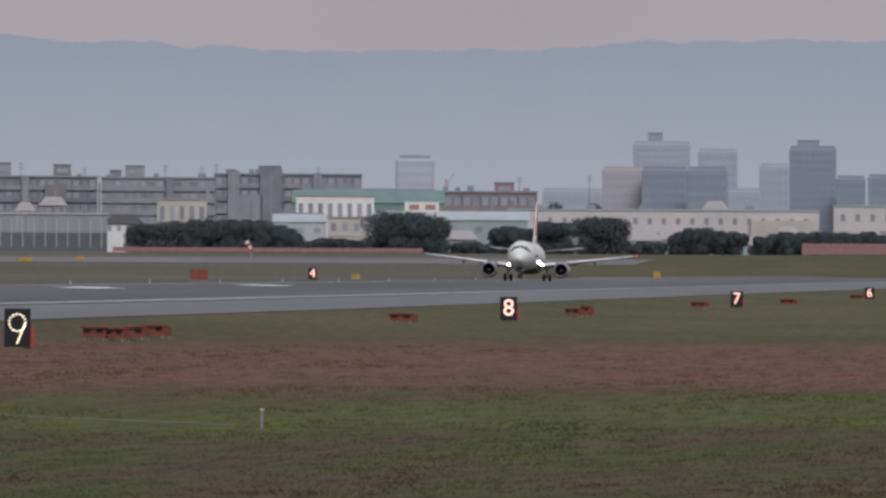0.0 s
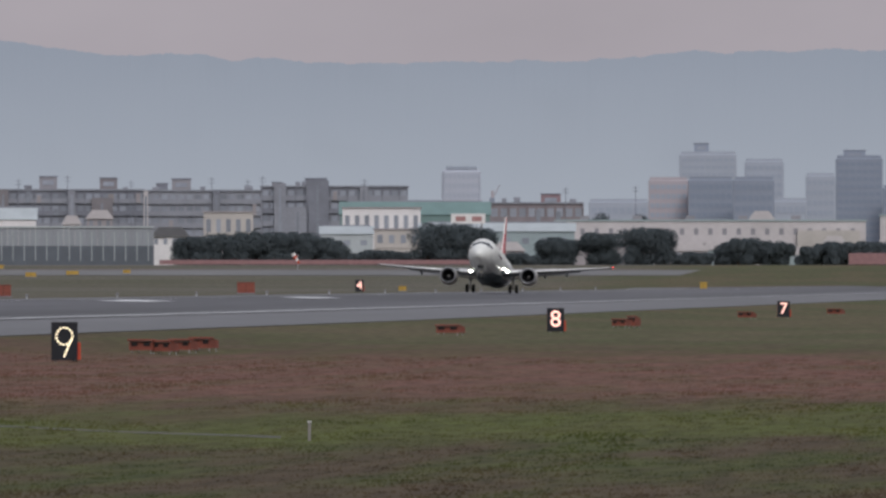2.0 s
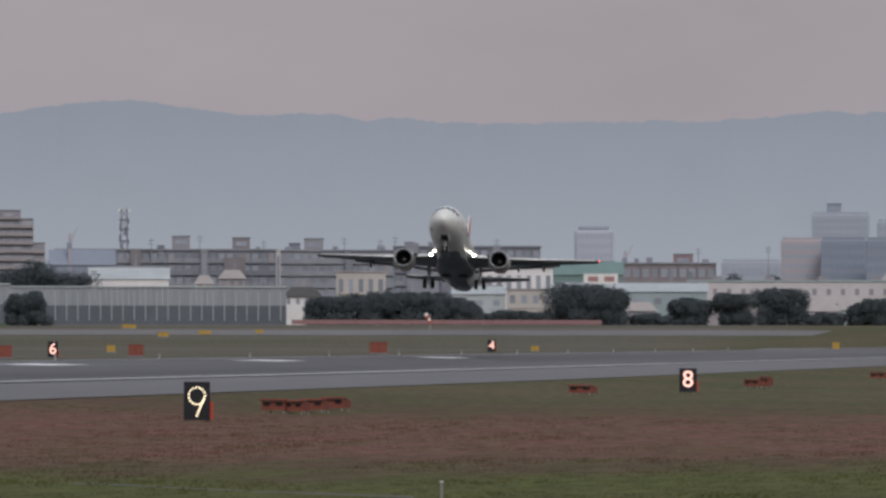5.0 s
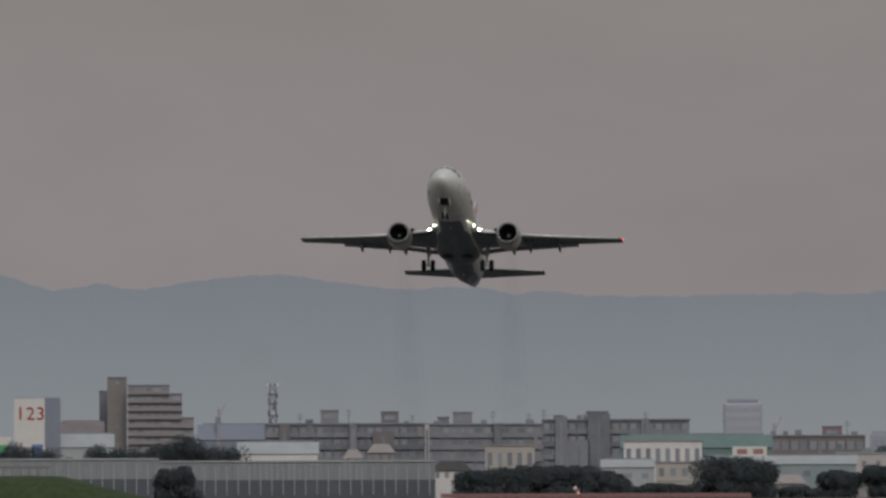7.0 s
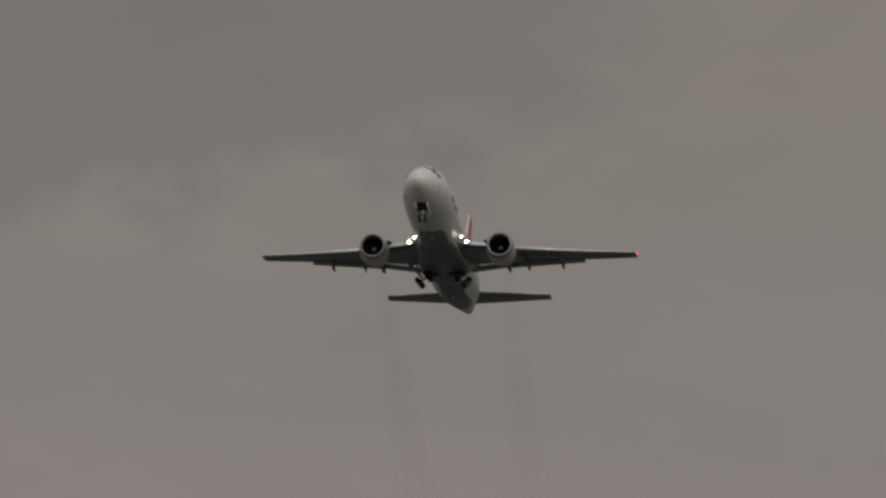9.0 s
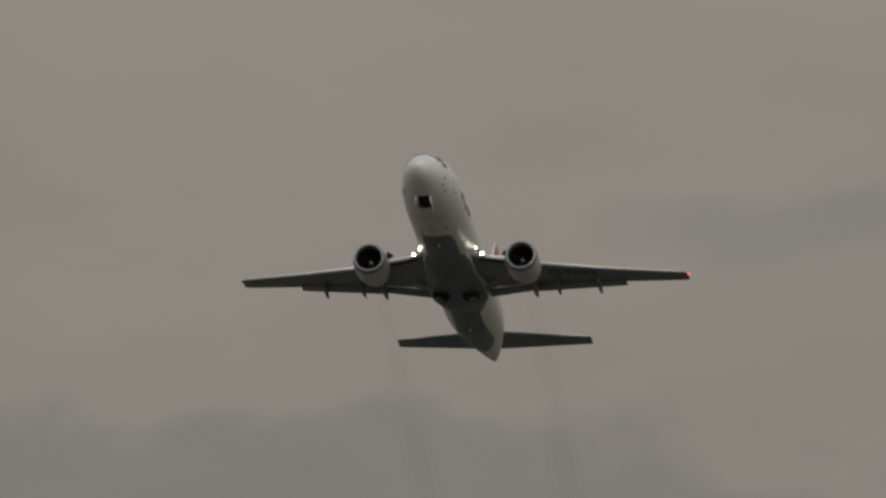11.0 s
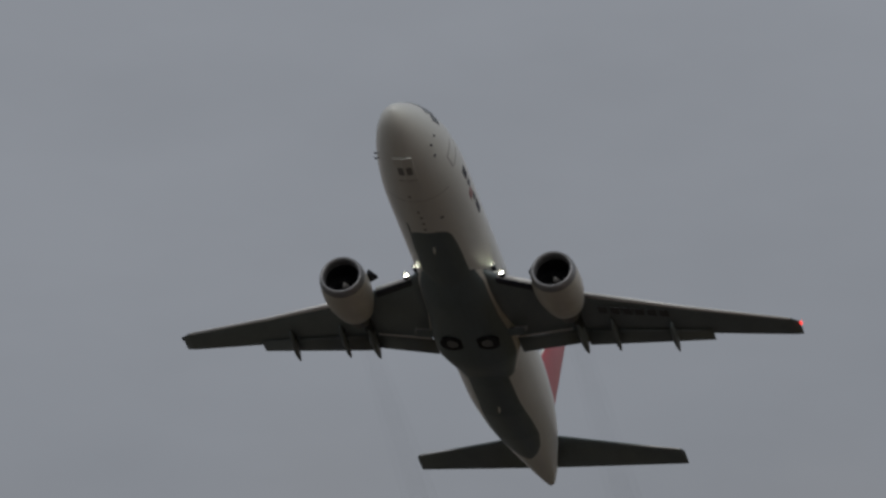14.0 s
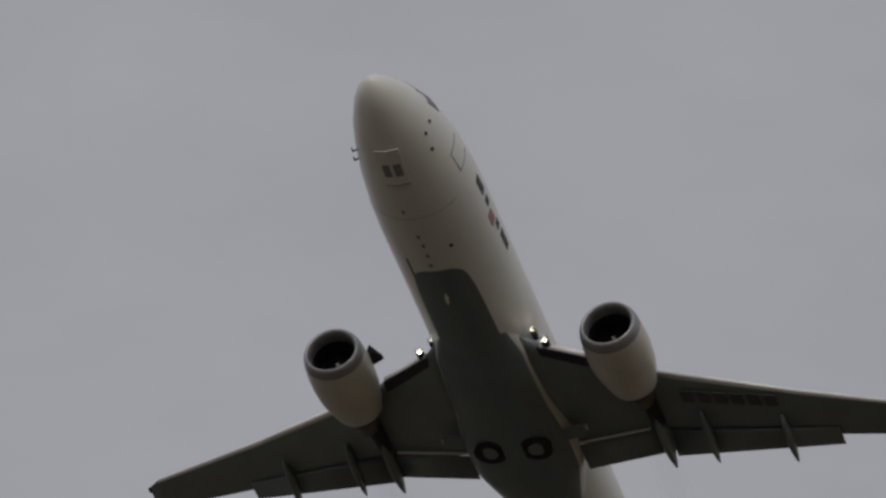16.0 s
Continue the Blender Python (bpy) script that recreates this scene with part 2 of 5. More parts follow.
PALE_ROOF = mat("pale_sheet_roof", (0.42, 0.455, 0.465), 0.5, scale=0.2)
WHITE_WALL = mat("white_render", (0.70, 0.68, 0.675), 0.8, scale=0.2)
CREAM = mat("cream_render", (0.46, 0.43, 0.40), 0.8, scale=0.2)
CREAM_PINK = mat("cream_cladding", (0.50, 0.47, 0.47), 0.8, scale=0.1)
PINK_WALL = mat("pinkish_render", (0.31, 0.285, 0.29), 0.8, scale=0.2)
TAN_WALL = mat("tan_render", (0.26, 0.24, 0.235), 0.8, scale=0.2)
DARK_HOUSE = mat("dark_roof_tile", (0.12, 0.12, 0.125), 0.7, scale=0.4)
WALL_PANEL = mat("grey_blast_panel", (0.27, 0.285, 0.305), 0.6, vary=0.12, scale=0.15, obj_vary=0.12)
WALL_BASE = mat("dark_wall_base", (0.115, 0.128, 0.148), 0.7, vary=0.15, scale=0.2)
# Leaves paled towards blue in the base colour, in place of haze.
LEAF = mat("haze_lifted_foliage", (0.132, 0.155, 0.164), 0.85, vary=0.25, scale=0.5, fine=6)
_nt = LEAF.node_tree
_dif, _tra, _mx = _nt.nodes.new("ShaderNodeBsdfDiffuse"), _nt.nodes.new("ShaderNodeBsdfTranslucent"), _nt.nodes.new("ShaderNodeMixShader")
_col = _nt.nodes["Principled BSDF"].inputs["Base Color"].links[0].from_socket
_nt.links.new(_col, _dif.inputs[0]), _nt.links.new(_col, _tra.inputs[0])
_mx.inputs[0].default_value = 0.5
_nt.links.new(_dif.outputs[0], _mx.inputs[1]), _nt.links.new(_tra.outputs[0], _mx.inputs[2])
_nt.links.new(_mx.outputs[0], _nt.nodes["Material Output"].inputs[0])
BARK = mat("bark", (0.07, 0.055, 0.045), 0.9, vary=0.3)
FENCE_RED = mat("red_fence_paint", (0.27, 0.155, 0.155), 0.7, vary=0.15)
SIGN_WHITE = mat("sign_white", (0.70, 0.68, 0.66), 0.6, vary=0.05)
SIGN_GREEN = mat("sign_green", (0.10, 0.42, 0.18), 0.6, vary=0.05)
SIGN_BLUE = mat("sign_blue", (0.14, 0.24, 0.45), 0.6, vary=0.05)
NUMERAL_RED = mat("numeral_red", (0.40, 0.05, 0.05), 0.6, vary=0.05)
PAINT_WHITE = mat("aircraft_white", (0.75, 0.75, 0.705), 0.32, vary=0.05, scale=0.6, fine=6, stretch=(0.3, 1, 1), spec=0.5)
PAINT_GREY = mat("aircraft_grey", (0.136, 0.170, 0.180), 0.38, vary=0.12, scale=0.7, stretch=(0.25, 1, 1), spec=0.5)
WING_GREY = mat("wing_grey", (0.178, 0.212, 0.218), 0.4, vary=0.12, scale=0.8, stretch=(0.5, 1, 1), spec=0.5)
FLAP_GREY = mat("flap_grey", (0.162, 0.190, 0.195), 0.4, vary=0.12, scale=0.8, spec=0.5)
LEAD_EDGE = mat("pale_leading_edge", (0.84, 0.83, 0.81), 0.36, 0.15, vary=0.08, spec=0.5)
MARK_FAINT = mat("marking_faint", (0.085, 0.088, 0.09), 0.5, vary=0.15)
HUB_DARK = mat("dark_hub", (0.21, 0.22, 0.22), 0.5, 0.2, vary=0.2)
BARE_METAL = mat("bare_metal", (0.30, 0.30, 0.31), 0.42, 0.5, vary=0.1)
NACELLE = mat("nacelle_cream", (0.60, 0.57, 0.50), 0.35, vary=0.1, scale=1.2, spec=0.5)
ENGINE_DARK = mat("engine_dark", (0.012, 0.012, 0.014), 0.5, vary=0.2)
NOZZLE = mat("nozzle_metal", (0.12, 0.105, 0.095), 0.4, 0.8, vary=0.25, scale=2)
TYRE = mat("tyre_rubber", (0.014, 0.014, 0.015), 0.8, vary=0.2)
HUB = mat("hub_metal", (0.42, 0.42, 0.42), 0.4, 0.4, vary=0.15)
TAIL_RED = mat("tail_red", (0.55, 0.045, 0.06), 0.35, vary=0.06, scale=0.5, spec=0.5)
MARK_DARK = mat("marking_dark", (0.03, 0.033, 0.045), 0.5, vary=0.1)
MARK_RED = mat("marking_dull_red", (0.36, 0.20, 0.19), 0.5, vary=0.1)
VENT_GREY = mat("vent_grey", (0.24, 0.24, 0.23), 0.6, vary=0.2)
MARK_GREY = mat("marking_grey", (0.30, 0.29, 0.28), 0.5, vary=0.1)
COCKPIT = mat("cockpit_glass", (0.02, 0.024, 0.03), 0.08, vary=0.1, spec=0.6)
LAMP_LIT = glow("landing_lamp_lit", (1.0, 0.93, 0.70), 60.0)
LAMP_DIM = glow("runway_turnoff_lamp", (1.0, 0.88, 0.55), 0.3)
SMOKE = bpy.data.materials.new("exhaust_smoke")
SMOKE.use_nodes = True
_nt = SMOKE.node_tree
_clear, _soot, _thin = _nt.nodes.new("ShaderNodeBsdfTransparent"), _nt.nodes.new("ShaderNodeBsdfDiffuse"), _nt.nodes.new("ShaderNodeMixShader")
_soot.inputs[0].default_value = (0.10, 0.085, 0.075, 1)
_puff, _amount = _nt.nodes.new("ShaderNodeTexNoise"), _nt.nodes.new("ShaderNodeMapRange")
_puff.inputs["Scale"].default_value = 0.06
_nt.links.new(_nt.nodes.new("ShaderNodeTexCoord").outputs["Object"], _puff.inputs[0])
_nt.links.new(_puff.outputs[0], _amount.inputs[0])
_amount.inputs[1].default_value, _amount.inputs[2].default_value, _amount.inputs[3].default_value, _amount.inputs[4].default_value = 0.35, 0.65, 0.0, 0.018
_along, _fade, _both = _nt.nodes.new("ShaderNodeSeparateXYZ"), _nt.nodes.new("ShaderNodeMapRange"), _nt.nodes.new("ShaderNodeMath")
_nt.links.new(_puff.inputs[0].links[0].from_socket, _along.inputs[0])
_nt.links.new(_along.outputs[0], _fade.inputs[0])
_fade.inputs[1].default_value, _fade.inputs[2].default_value = -180, -90
_both.operation = "MULTIPLY"
_nt.links.new(_amount.outputs[0], _both.inputs[0]), _nt.links.new(_fade.outputs[0], _both.inputs[1])
_nt.links.new(_both.outputs[0], _thin.inputs[0])
_nt.links.new(_clear.outputs[0], _thin.inputs[1]), _nt.links.new(_soot.outputs[0], _thin.inputs[2])
_nt.links.new(_thin.outputs[0], _nt.nodes["Material Output"].inputs[0])
NAV_RED = glow("navigation_red", (1.0, 0.06, 0.05), 3.0)


# ---- building helpers ----
def link(name, bm, material, parent=None, label="", smooth=False):
    me = bpy.data.meshes.new(name)
    bmesh.ops.recalc_face_normals(bm, faces=bm.faces)
    bm.to_mesh(me)
    bm.free()
    for m in material if isinstance(material, (list, tuple)) else [material]:
        me.materials.append(m)
    if smooth:
        me.polygons.foreach_set("use_smooth", [True] * len(me.polygons))
    ob = new(name, me)
    if parent is not None:
        ob.parent = parent
    if label:
        ob["label"] = label
    return ob


def part(name, bm, material, parent, label="", smooth=False):
    return link(name, bm, material, parent, label, smooth)


def share(name, me, parent, m):
    """One more object on a mesh that is there already."""
    ob = new(name, me)
    ob.parent = parent
    ob.matrix_basis = m
    return ob


def box(bm, x0, x1, y0, y1, z0, z1, bev=0.0):
    r = bmesh.ops.create_cube(bm, size=1, matrix=Matrix.Translation(((x0 + x1) / 2, (y0 + y1) / 2, (z0 + z1) / 2)) @ Matrix.Diagonal((abs(x1 - x0), abs(y1 - y0), abs(z1 - z0), 1)))
    if bev:
        es = list({e for v in r["verts"] for e in v.link_edges})
        bmesh.ops.bevel(bm, geom=es, offset=bev, segments=1, affect="EDGES")
    return bm


def boxed(*a, bev=0.0):
    return box(bmesh.new(), *a, bev=bev)


def tube(bm, a, b, r0, r1, n=10):
    a, b = Vector(a), Vector(b)
    m = Matrix.Translation((a + b) / 2) @ (b - a).to_track_quat("Z", "Y").to_matrix().to_4x4()
    bmesh.ops.create_cone(bm, cap_ends=True, segments=n, radius1=r0, radius2=r1, depth=(b - a).length, matrix=m)
    return bm


def loft(bm, rings, closed=True, caps=True):
    """Skin over rings of equally many points."""
    vs = [[bm.verts.new(p) for p in r] for r in rings]
    n = len(vs[0])
    for i in range(len(vs) - 1):
        for j in range(n if closed else n - 1):
            k = (j + 1) % n
            bm.faces.new((vs[i][j], vs[i][k], vs[i + 1][k], vs[i + 1][j]))
    if caps:
        bm.faces.new(vs[0])
        bm.faces.new(list(reversed(vs[-1])))
    return bm


def smooth01(v, a, b):
    u = min(1.0, max(0.0, (v - a) / (b - a)))
    return u * u * (3 - 2 * u)


# ---- the ground ----
CROSS_X = (-4000, -260, -176, -141, -111, -81, -70, -58, 0, 4000)
CROSS_Z = (1.6, 1.6, 1.5, 1.7, 2.05, 1.42, 0.85, 0.22, 0.15, 0.15)


def gz(x, y):
    """The ground's height: a crowned runway strip that falls to the near grass, and land that rises beyond it."""
    z = float(np.interp(x, CROSS_X, CROSS_Z))
    if x > -100:
        z += 0.112 * (1 - smooth01(y, 520, 900)) * smooth01(x, -100, -70) * (1 - smooth01(x, -50, -28))
    target = 6.9
    return z + (target - z) * smooth01(y, 2330, 2850)


def grid(xs, ys, lift=0.0):
    bm = bmesh.new()
    vs = [[bm.verts.new((x, y, gz(x, y) + lift)) for y in ys] for x in xs]
    for i in range(len(xs) - 1):
        for j in range(len(ys) - 1):
            bm.faces.new((vs[i][j], vs[i + 1][j], vs[i + 1][j + 1], vs[i][j + 1]))
    return bm


YS = [-900, -300, 0] + list(range(60, 1200, 20)) + list(range(1200, 3000, 40)) + [3100, 3300, 3600, 4000, 4500, 4950]
XS = [-4000, -2500, -1500, -1000, -700, -500, -400, -330, -280, -240, -210, -190, -176, -160, -148, -141, -126, -111, -96, -88, -81, -76, -70, -64, -58, -50, -40, -28, -15, 0, 15, 40, 80, 150, 300, 700, 1500, 2500, 4000]
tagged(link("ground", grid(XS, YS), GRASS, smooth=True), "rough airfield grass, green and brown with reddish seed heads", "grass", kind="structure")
RY = [y for y in YS if 240 <= y <= 2400]
tagged(link("runway", grid([-141, -126, -111, -96, -88, -81], RY, 0.05), ASPHALT, smooth=True), "damp dark grey asphalt runway with white markings", "runway", kind="structure")
tagged(link("pavement", grid([-81, -76, -71], RY, 0.04), SHOULDER, smooth=True), "grey asphalt shoulder beside the runway", "pavement", kind="structure")
tagged(link("pavement_far", grid([-152, -147, -141], RY, 0.04), SHOULDER, smooth=True), "grey asphalt shoulder beside the runway", "pavement", kind="structure")
tagged(link("taxiway", grid([-900, -700, -500, -400, -330, -280, -240, -210, -155], [2600, 2640, 2680], 0.05), CONCRETE_PAVING, smooth=True), "pale concrete taxiway across the grass", "taxiway", kind="structure")


def marking(x0, x1, y0, y1, name="runway_marking", label="white painted runway marking, slightly worn"):
    n = max(2, int((y1 - y0) / 20))
    ob = link(name, grid([x0, x1], list(np.linspace(y0, y1, n)), 0.09), WORN_LINE if name == "runway_edge_line" else LINE)
    return tagged(ob, label, "marking", kind="structure")


marking(-83.4, -81.7, 260, 2380, "runway_edge_line", "worn white painted runway edge line")
marking(-140.3, -139.4, 260, 2380, "runway_edge_line", "worn white painted runway edge line")
for y in (692, 848, 1004, 1167):
    marking(-108.4, -104.2, y, y + 24)
for y in range(600, 2340, 60):
    marking(-113.0, -112.1, y, y + 30, "centre_line", "white painted runway centre line dash")

# ---- hills ----
RIDGE_B = (-12, -9, -8.4, -7.94, -7.69, -7.49, -7.3, -7.04, -6.64, -6.37, -6.1, -5.84, -5.66, -5.52, -5.39, -5.04, -4.7, -4.45, -4.28, -4.15, -4.0, -3.55, -3.33, -3.21, -3.05, -2.86, -2.67, -2.46, -2.2, 1, 8)
RIDGE_E = (0.9, 1.0, 1.12, 1.115, 1.041, 1.08, 1.043, 1.082, 1.119, 1.09, 1.05, 1.046, 1.053, 1.016, 1.04, 1.013, 1.004, 1.02, 1.013, 1.032, 1.013, 1.046, 1.071, 1.053, 1.07, 1.06, 1.082, 1.065, 1.072, 0.95, 0.9)


def hills():
    """A wooded range closing the view, its crest uneven; haze is painted as glow."""
    bm, dist, rows = bmesh.new(), 4880.0, 14
    vs = []
    bearings = [-60 + 0.25 * i for i in range(204)] + [-9 + 0.0125 * i for i in range(601)] + [-1.5 + 0.1 * i for i in range(1, 91)]
    for b in bearings:
        crest = float(np.interp(b, RIDGE_B, RIDGE_E))
        crest += 0.008 * noise.fractal(Vector((b * 12.0, 0.3, 0)), 0.5, 2.1, 6) + (0.10 * noise.noise(Vector((b * 0.25, 5, 0))) if b < -9 or b > 1 else 0)
        col = []
        for j in range(rows):
            f = j / (rows - 1)
            d = dist - (1 - f) * 180 + 30 * noise.noise(Vector((b * 2.0, f * 4, 2)))
            z = 2.0 + (4.0 + 4880 * math.tan(radians(crest)) - 2.0) * f ** 0.8
            col.append(bm.verts.new((d * math.sin(radians(b)), d * math.cos(radians(b)), z)))
        vs.append(col)
    for i in range(len(vs) - 1):
        for j in range(rows - 1):
            bm.faces.new((vs[i][j], vs[i + 1][j], vs[i + 1][j + 1], vs[i][j + 1]))
    m = bpy.data.materials.new("hillside_haze_glow")
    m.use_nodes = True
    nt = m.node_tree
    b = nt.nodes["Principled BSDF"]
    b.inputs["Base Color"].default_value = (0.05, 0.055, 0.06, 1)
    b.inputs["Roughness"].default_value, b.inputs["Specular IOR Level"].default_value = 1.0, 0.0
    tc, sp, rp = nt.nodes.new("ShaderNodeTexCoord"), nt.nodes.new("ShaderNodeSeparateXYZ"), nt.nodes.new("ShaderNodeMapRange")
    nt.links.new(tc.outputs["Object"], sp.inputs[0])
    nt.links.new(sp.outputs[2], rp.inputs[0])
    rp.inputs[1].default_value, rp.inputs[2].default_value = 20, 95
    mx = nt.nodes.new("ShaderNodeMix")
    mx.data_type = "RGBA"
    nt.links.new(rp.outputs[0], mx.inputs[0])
    mx.inputs[6].default_value, mx.inputs[7].default_value = HILL_HAZE_LOW, HILL_HAZE_HIGH
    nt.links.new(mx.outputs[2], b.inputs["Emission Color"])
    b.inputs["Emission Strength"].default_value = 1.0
    return tagged(link("backdrop", bm, m, smooth=True), "wooded hills along the horizon, blue-grey haze painted in as glow", "hills", kind="structure")


# Haze as emission colour: paler at the hills' foot, darker at the crest.
HILL_HAZE_LOW, HILL_HAZE_HIGH = (0.285, 0.303, 0.322, 1), (0.212, 0.230, 0.258, 1)
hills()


# ---- things of the airfield ----
def at(bearing, dist):
    b = radians(bearing)
    return dist * math.sin(b), dist * math.cos(b)


def facing(bearing, dist, turn_deg=0.0):
    """A pose on the ground, local x to the right as seen from the camera, y away from it."""
    x, y = at(bearing, dist)
    return pose(x, y, gz(x, y), 0, 0, -bearing + turn_deg)


def root(name, m, label, category, group=""):
    ob = new(name)
    ob.matrix_basis = m
    return tagged(ob, label, category, group)


def numeral(ch, size, depth):
    """The outline of a numeral as a solid, in the x-z plane, centred."""
    cu = bpy.data.curves.new("numeral", "FONT")
    cu.body, cu.size, cu.align_x, cu.align_y, cu.extrude, cu.offset = ch, size, "CENTER", "CENTER", depth, 0.0
    cu.resolution_u = 4
    tmp = bpy.data.objects.new("numeral", cu)
    scene.collection.objects.link(tmp)
    me = bpy.data.meshes.new_from_object(tmp.evaluated_get(bpy.context.evaluated_depsgraph_get()))
    bpy.data.objects.remove(tmp)
    bm = bmesh.new()
    bm.from_mesh(me)
    bmesh.ops.rotate(bm, verts=bm.verts, cent=(0, 0, 0), matrix=Matrix.Rotation(radians(90), 3, "X"))
    return bm


def distance_sign(ch, x, y, w, h, lit, dotted):
    s = root("distance_sign", pose(x, y, gz(x, y), 0, 0, 6), "black runway distance sign with lit numeral, red case, standing in grass", "sign", "runway distance signs")
    part("case", boxed(-w / 2, w / 2, 0, 0.55, 0.1, h, bev=0.03), SIGN_RED, s, "orange-red metal case")
    part("face", boxed(-w / 2 - 0.01, w / 2 + 0.01, -0.04, 0.02, 0.08, h + 0.02, bev=0.01), SIGN_BLACK, s, "black face panel")
    part("flange", boxed(w / 2, w / 2 + 0.14, 0.2, 0.5, 0.1, h * 0.5, bev=0.03), SIGN_RED, s, "red side box")
    for sx in (-0.35, 0.35):
        part("leg", tube(bmesh.new(), (sx * w, 0.25, -0.2), (sx * w, 0.25, 0.12), 0.04, 0.04), STEEL, s)
    bm = numeral(ch, h * 0.96, 0.015)
    bmesh.ops.translate(bm, verts=bm.verts, vec=(0, -0.06, 0.1 + h * 0.48))
    if dotted:
        bm.free()
        pts = []
        r, top = h * 0.215, h * 0.655
        for i in range(15):
            a = 2 * math.pi * i / 15
            pts.append((r * math.cos(a) * 0.95, top + r * math.sin(a)))
        for i in range(1, 9):
            f = i / 8
            pts.append((r * 0.95 - f * r * 0.95, top - f * h * 0.50))
        bulb = None
        for px, pz in pts:
            m = Matrix.Translation((px, -0.06, pz)) @ Matrix.Rotation(radians(90), 4, "X")
            if bulb is None:
                bm = bmesh.new()
                bmesh.ops.create_cone(bm, cap_ends=True, segments=10, radius1=h * 0.025, radius2=h * 0.022, depth=0.04)
                bulb = part("lamp", bm, lit, s, "round lit lamp of the numeral")
                bulb.matrix_basis = m
            else:
                share("lamp", bulb.data, s, m)
        return s
    part("numeral", bm, lit, s, "glowing numeral of lamps")
    return s


distance_sign("9", -57.8, 522.4, 1.12, 1.72, LIT_PALE, True)
distance_sign("8", -57.8, 827.0, 1.15, 1.66, LIT_WARM, False)
distance_sign("7", -57.8, 1132.0, 1.15, 1.55, LIT_WARM, False)
distance_sign("6", -57.8, 1441.0, 1.15, 1.45, LIT_WARM, False)
distance_sign("6", -176.5, 1439.0, 1.2, 1.95, LIT_WARM, False)
distance_sign("4", -176.5, 2049.0, 1.4, 2.1, LIT_WARM, False)


def light_box(bearing, dist, w, h, turn_deg=-20):
    """A low approach-slope lamp housing: sloping hood, dark mouth, short legs."""
    s = root("approach_light_unit", facing(bearing, dist, turn_deg), "rust-red metal approach light box on short legs in grass", "light unit", "approach light units")
    bm = bmesh.new()
    d, z0 = 1.2, 0.14
    prof = [(0, z0), (0, h * 0.92), (0.25 * d, h), (d, h * 0.8), (d, z0)]
    loft(bm, [[(-w / 2, y, z) for y, z in prof], [(w / 2, y, z) for y, z in prof]])
    part("housing", bm, RUST_RED, s)
    part("hood", boxed(-w / 2 - 0.04, w / 2 + 0.04, -0.18, 0.4, h * 0.93, h + 0.05, bev=0.02), RUST_RED, s)
    for sx in (-0.27, 0.27):
        part("lens", boxed(sx * w - 0.14 * w, sx * w + 0.14 * w, -0.03, 0.0, h * 0.55, h * 0.85), DARK_LENS, s)
    part("rim", boxed(-w / 2, w / 2, -0.02, 0.02, h * 0.86, h * 0.92), STEEL, s)
    for sx in (-0.42, 0.42):
        for y in (0.12, d - 0.15):
            part("leg", tube(bmesh.new(), (sx * w, y, -0.15), (sx * w, y, z0 + 0.02), 0.03, 0.03, 8), STEEL, s)
    return s


for b, d, w, h in ((-5.955, 575, 1.15, 0.62), (-5.86, 575, 0.95, 0.62), (-5.77, 586, 1.05, 0.62), (-5.674, 598, 1.05, 0.64), (-4.508, 767, 1.5, 0.6), (-3.70, 908, 1.1, 0.62), (-3.64, 912, 0.6, 0.85), (-3.106, 1091, 1.35, 0.6), (-2.686, 1218, 1.45, 0.6), (-2.36, 1420, 1.5, 0.6)):
    light_box(b, d, w, h)


def service_cabinet(x, y, w, h, material, label):
    s = root("service_cabinet", pose(x, y, gz(x, y), 0, 0, 6), label, "cabinet", "cabinets across the runway")
    part("body", boxed(-w / 2, w / 2, 0, 0.9, 0.12, h, bev=0.04), material, s)
    part("lid", boxed(-w / 2 - 0.06, w / 2 + 0.06, -0.06, 0.96, h, h + 0.08, bev=0.02), material, s)
    part("plinth", boxed(-w / 2 - 0.1, w / 2 + 0.1, -0.1, 1.0, -0.3, 0.13), CONCRETE, s)
    part("door_seam", boxed(-0.02, 0.02, -0.012, 0.0, 0.2, h - 0.1), DARK_LENS, s)
    return s


for b, w, h, mt, lab in ((-7.256, 3.4, 1.45, RUST_RED, "orange-red painted equipment cabinet beside the runway"), (-6.601, 1.9, 1.5, RUST_RED, "orange-red painted equipment cabinet beside the runway"), (-5.458, 2.7, 1.7, RUST_RED, "orange-red painted equipment cabinet beside the runway")):
    service_cabinet(-177, 177 / math.tan(radians(-b)), w, h, mt, lab)
for b, d, w, h in ((-6.719, 1880, 1.3, 1.1), (-6.634, 2720, 3.1, 0.9), (-6.473, 2590, 2.3, 1.0), (-6.277, 2620, 2.7, 0.9), (-6.02, 2640, 1.6, 0.8), (-3.3, 2100, 1.2, 1.2), (-4.72, 2150, 1.4, 0.9)):
    service_cabinet(*at(b, d), w, h, YELLOW, "small yellow guidance sign box on far grass")


def edge_light(x, y):
    s = root("runway_edge_light", pose(x, y, gz(x, y)), "small white runway edge light on a stub", "light", "runway edge lights")
    part("stub", tube(bmesh.new(), (0, 0, -0.1), (0, 0, 0.4), 0.12, 0.1, 8), STEEL, s)
    bm = bmesh.new()
    bmesh.ops.create_uvsphere(bm, u_segments=10, v_segments=6, radius=0.15, matrix=Matrix.Translation((0, 0, 0.45)))
    part("lamp", bm, GREY_TAN, s)
    return s


for i in range(12):
    edge_light(-144.5, 1180 + i * 90)


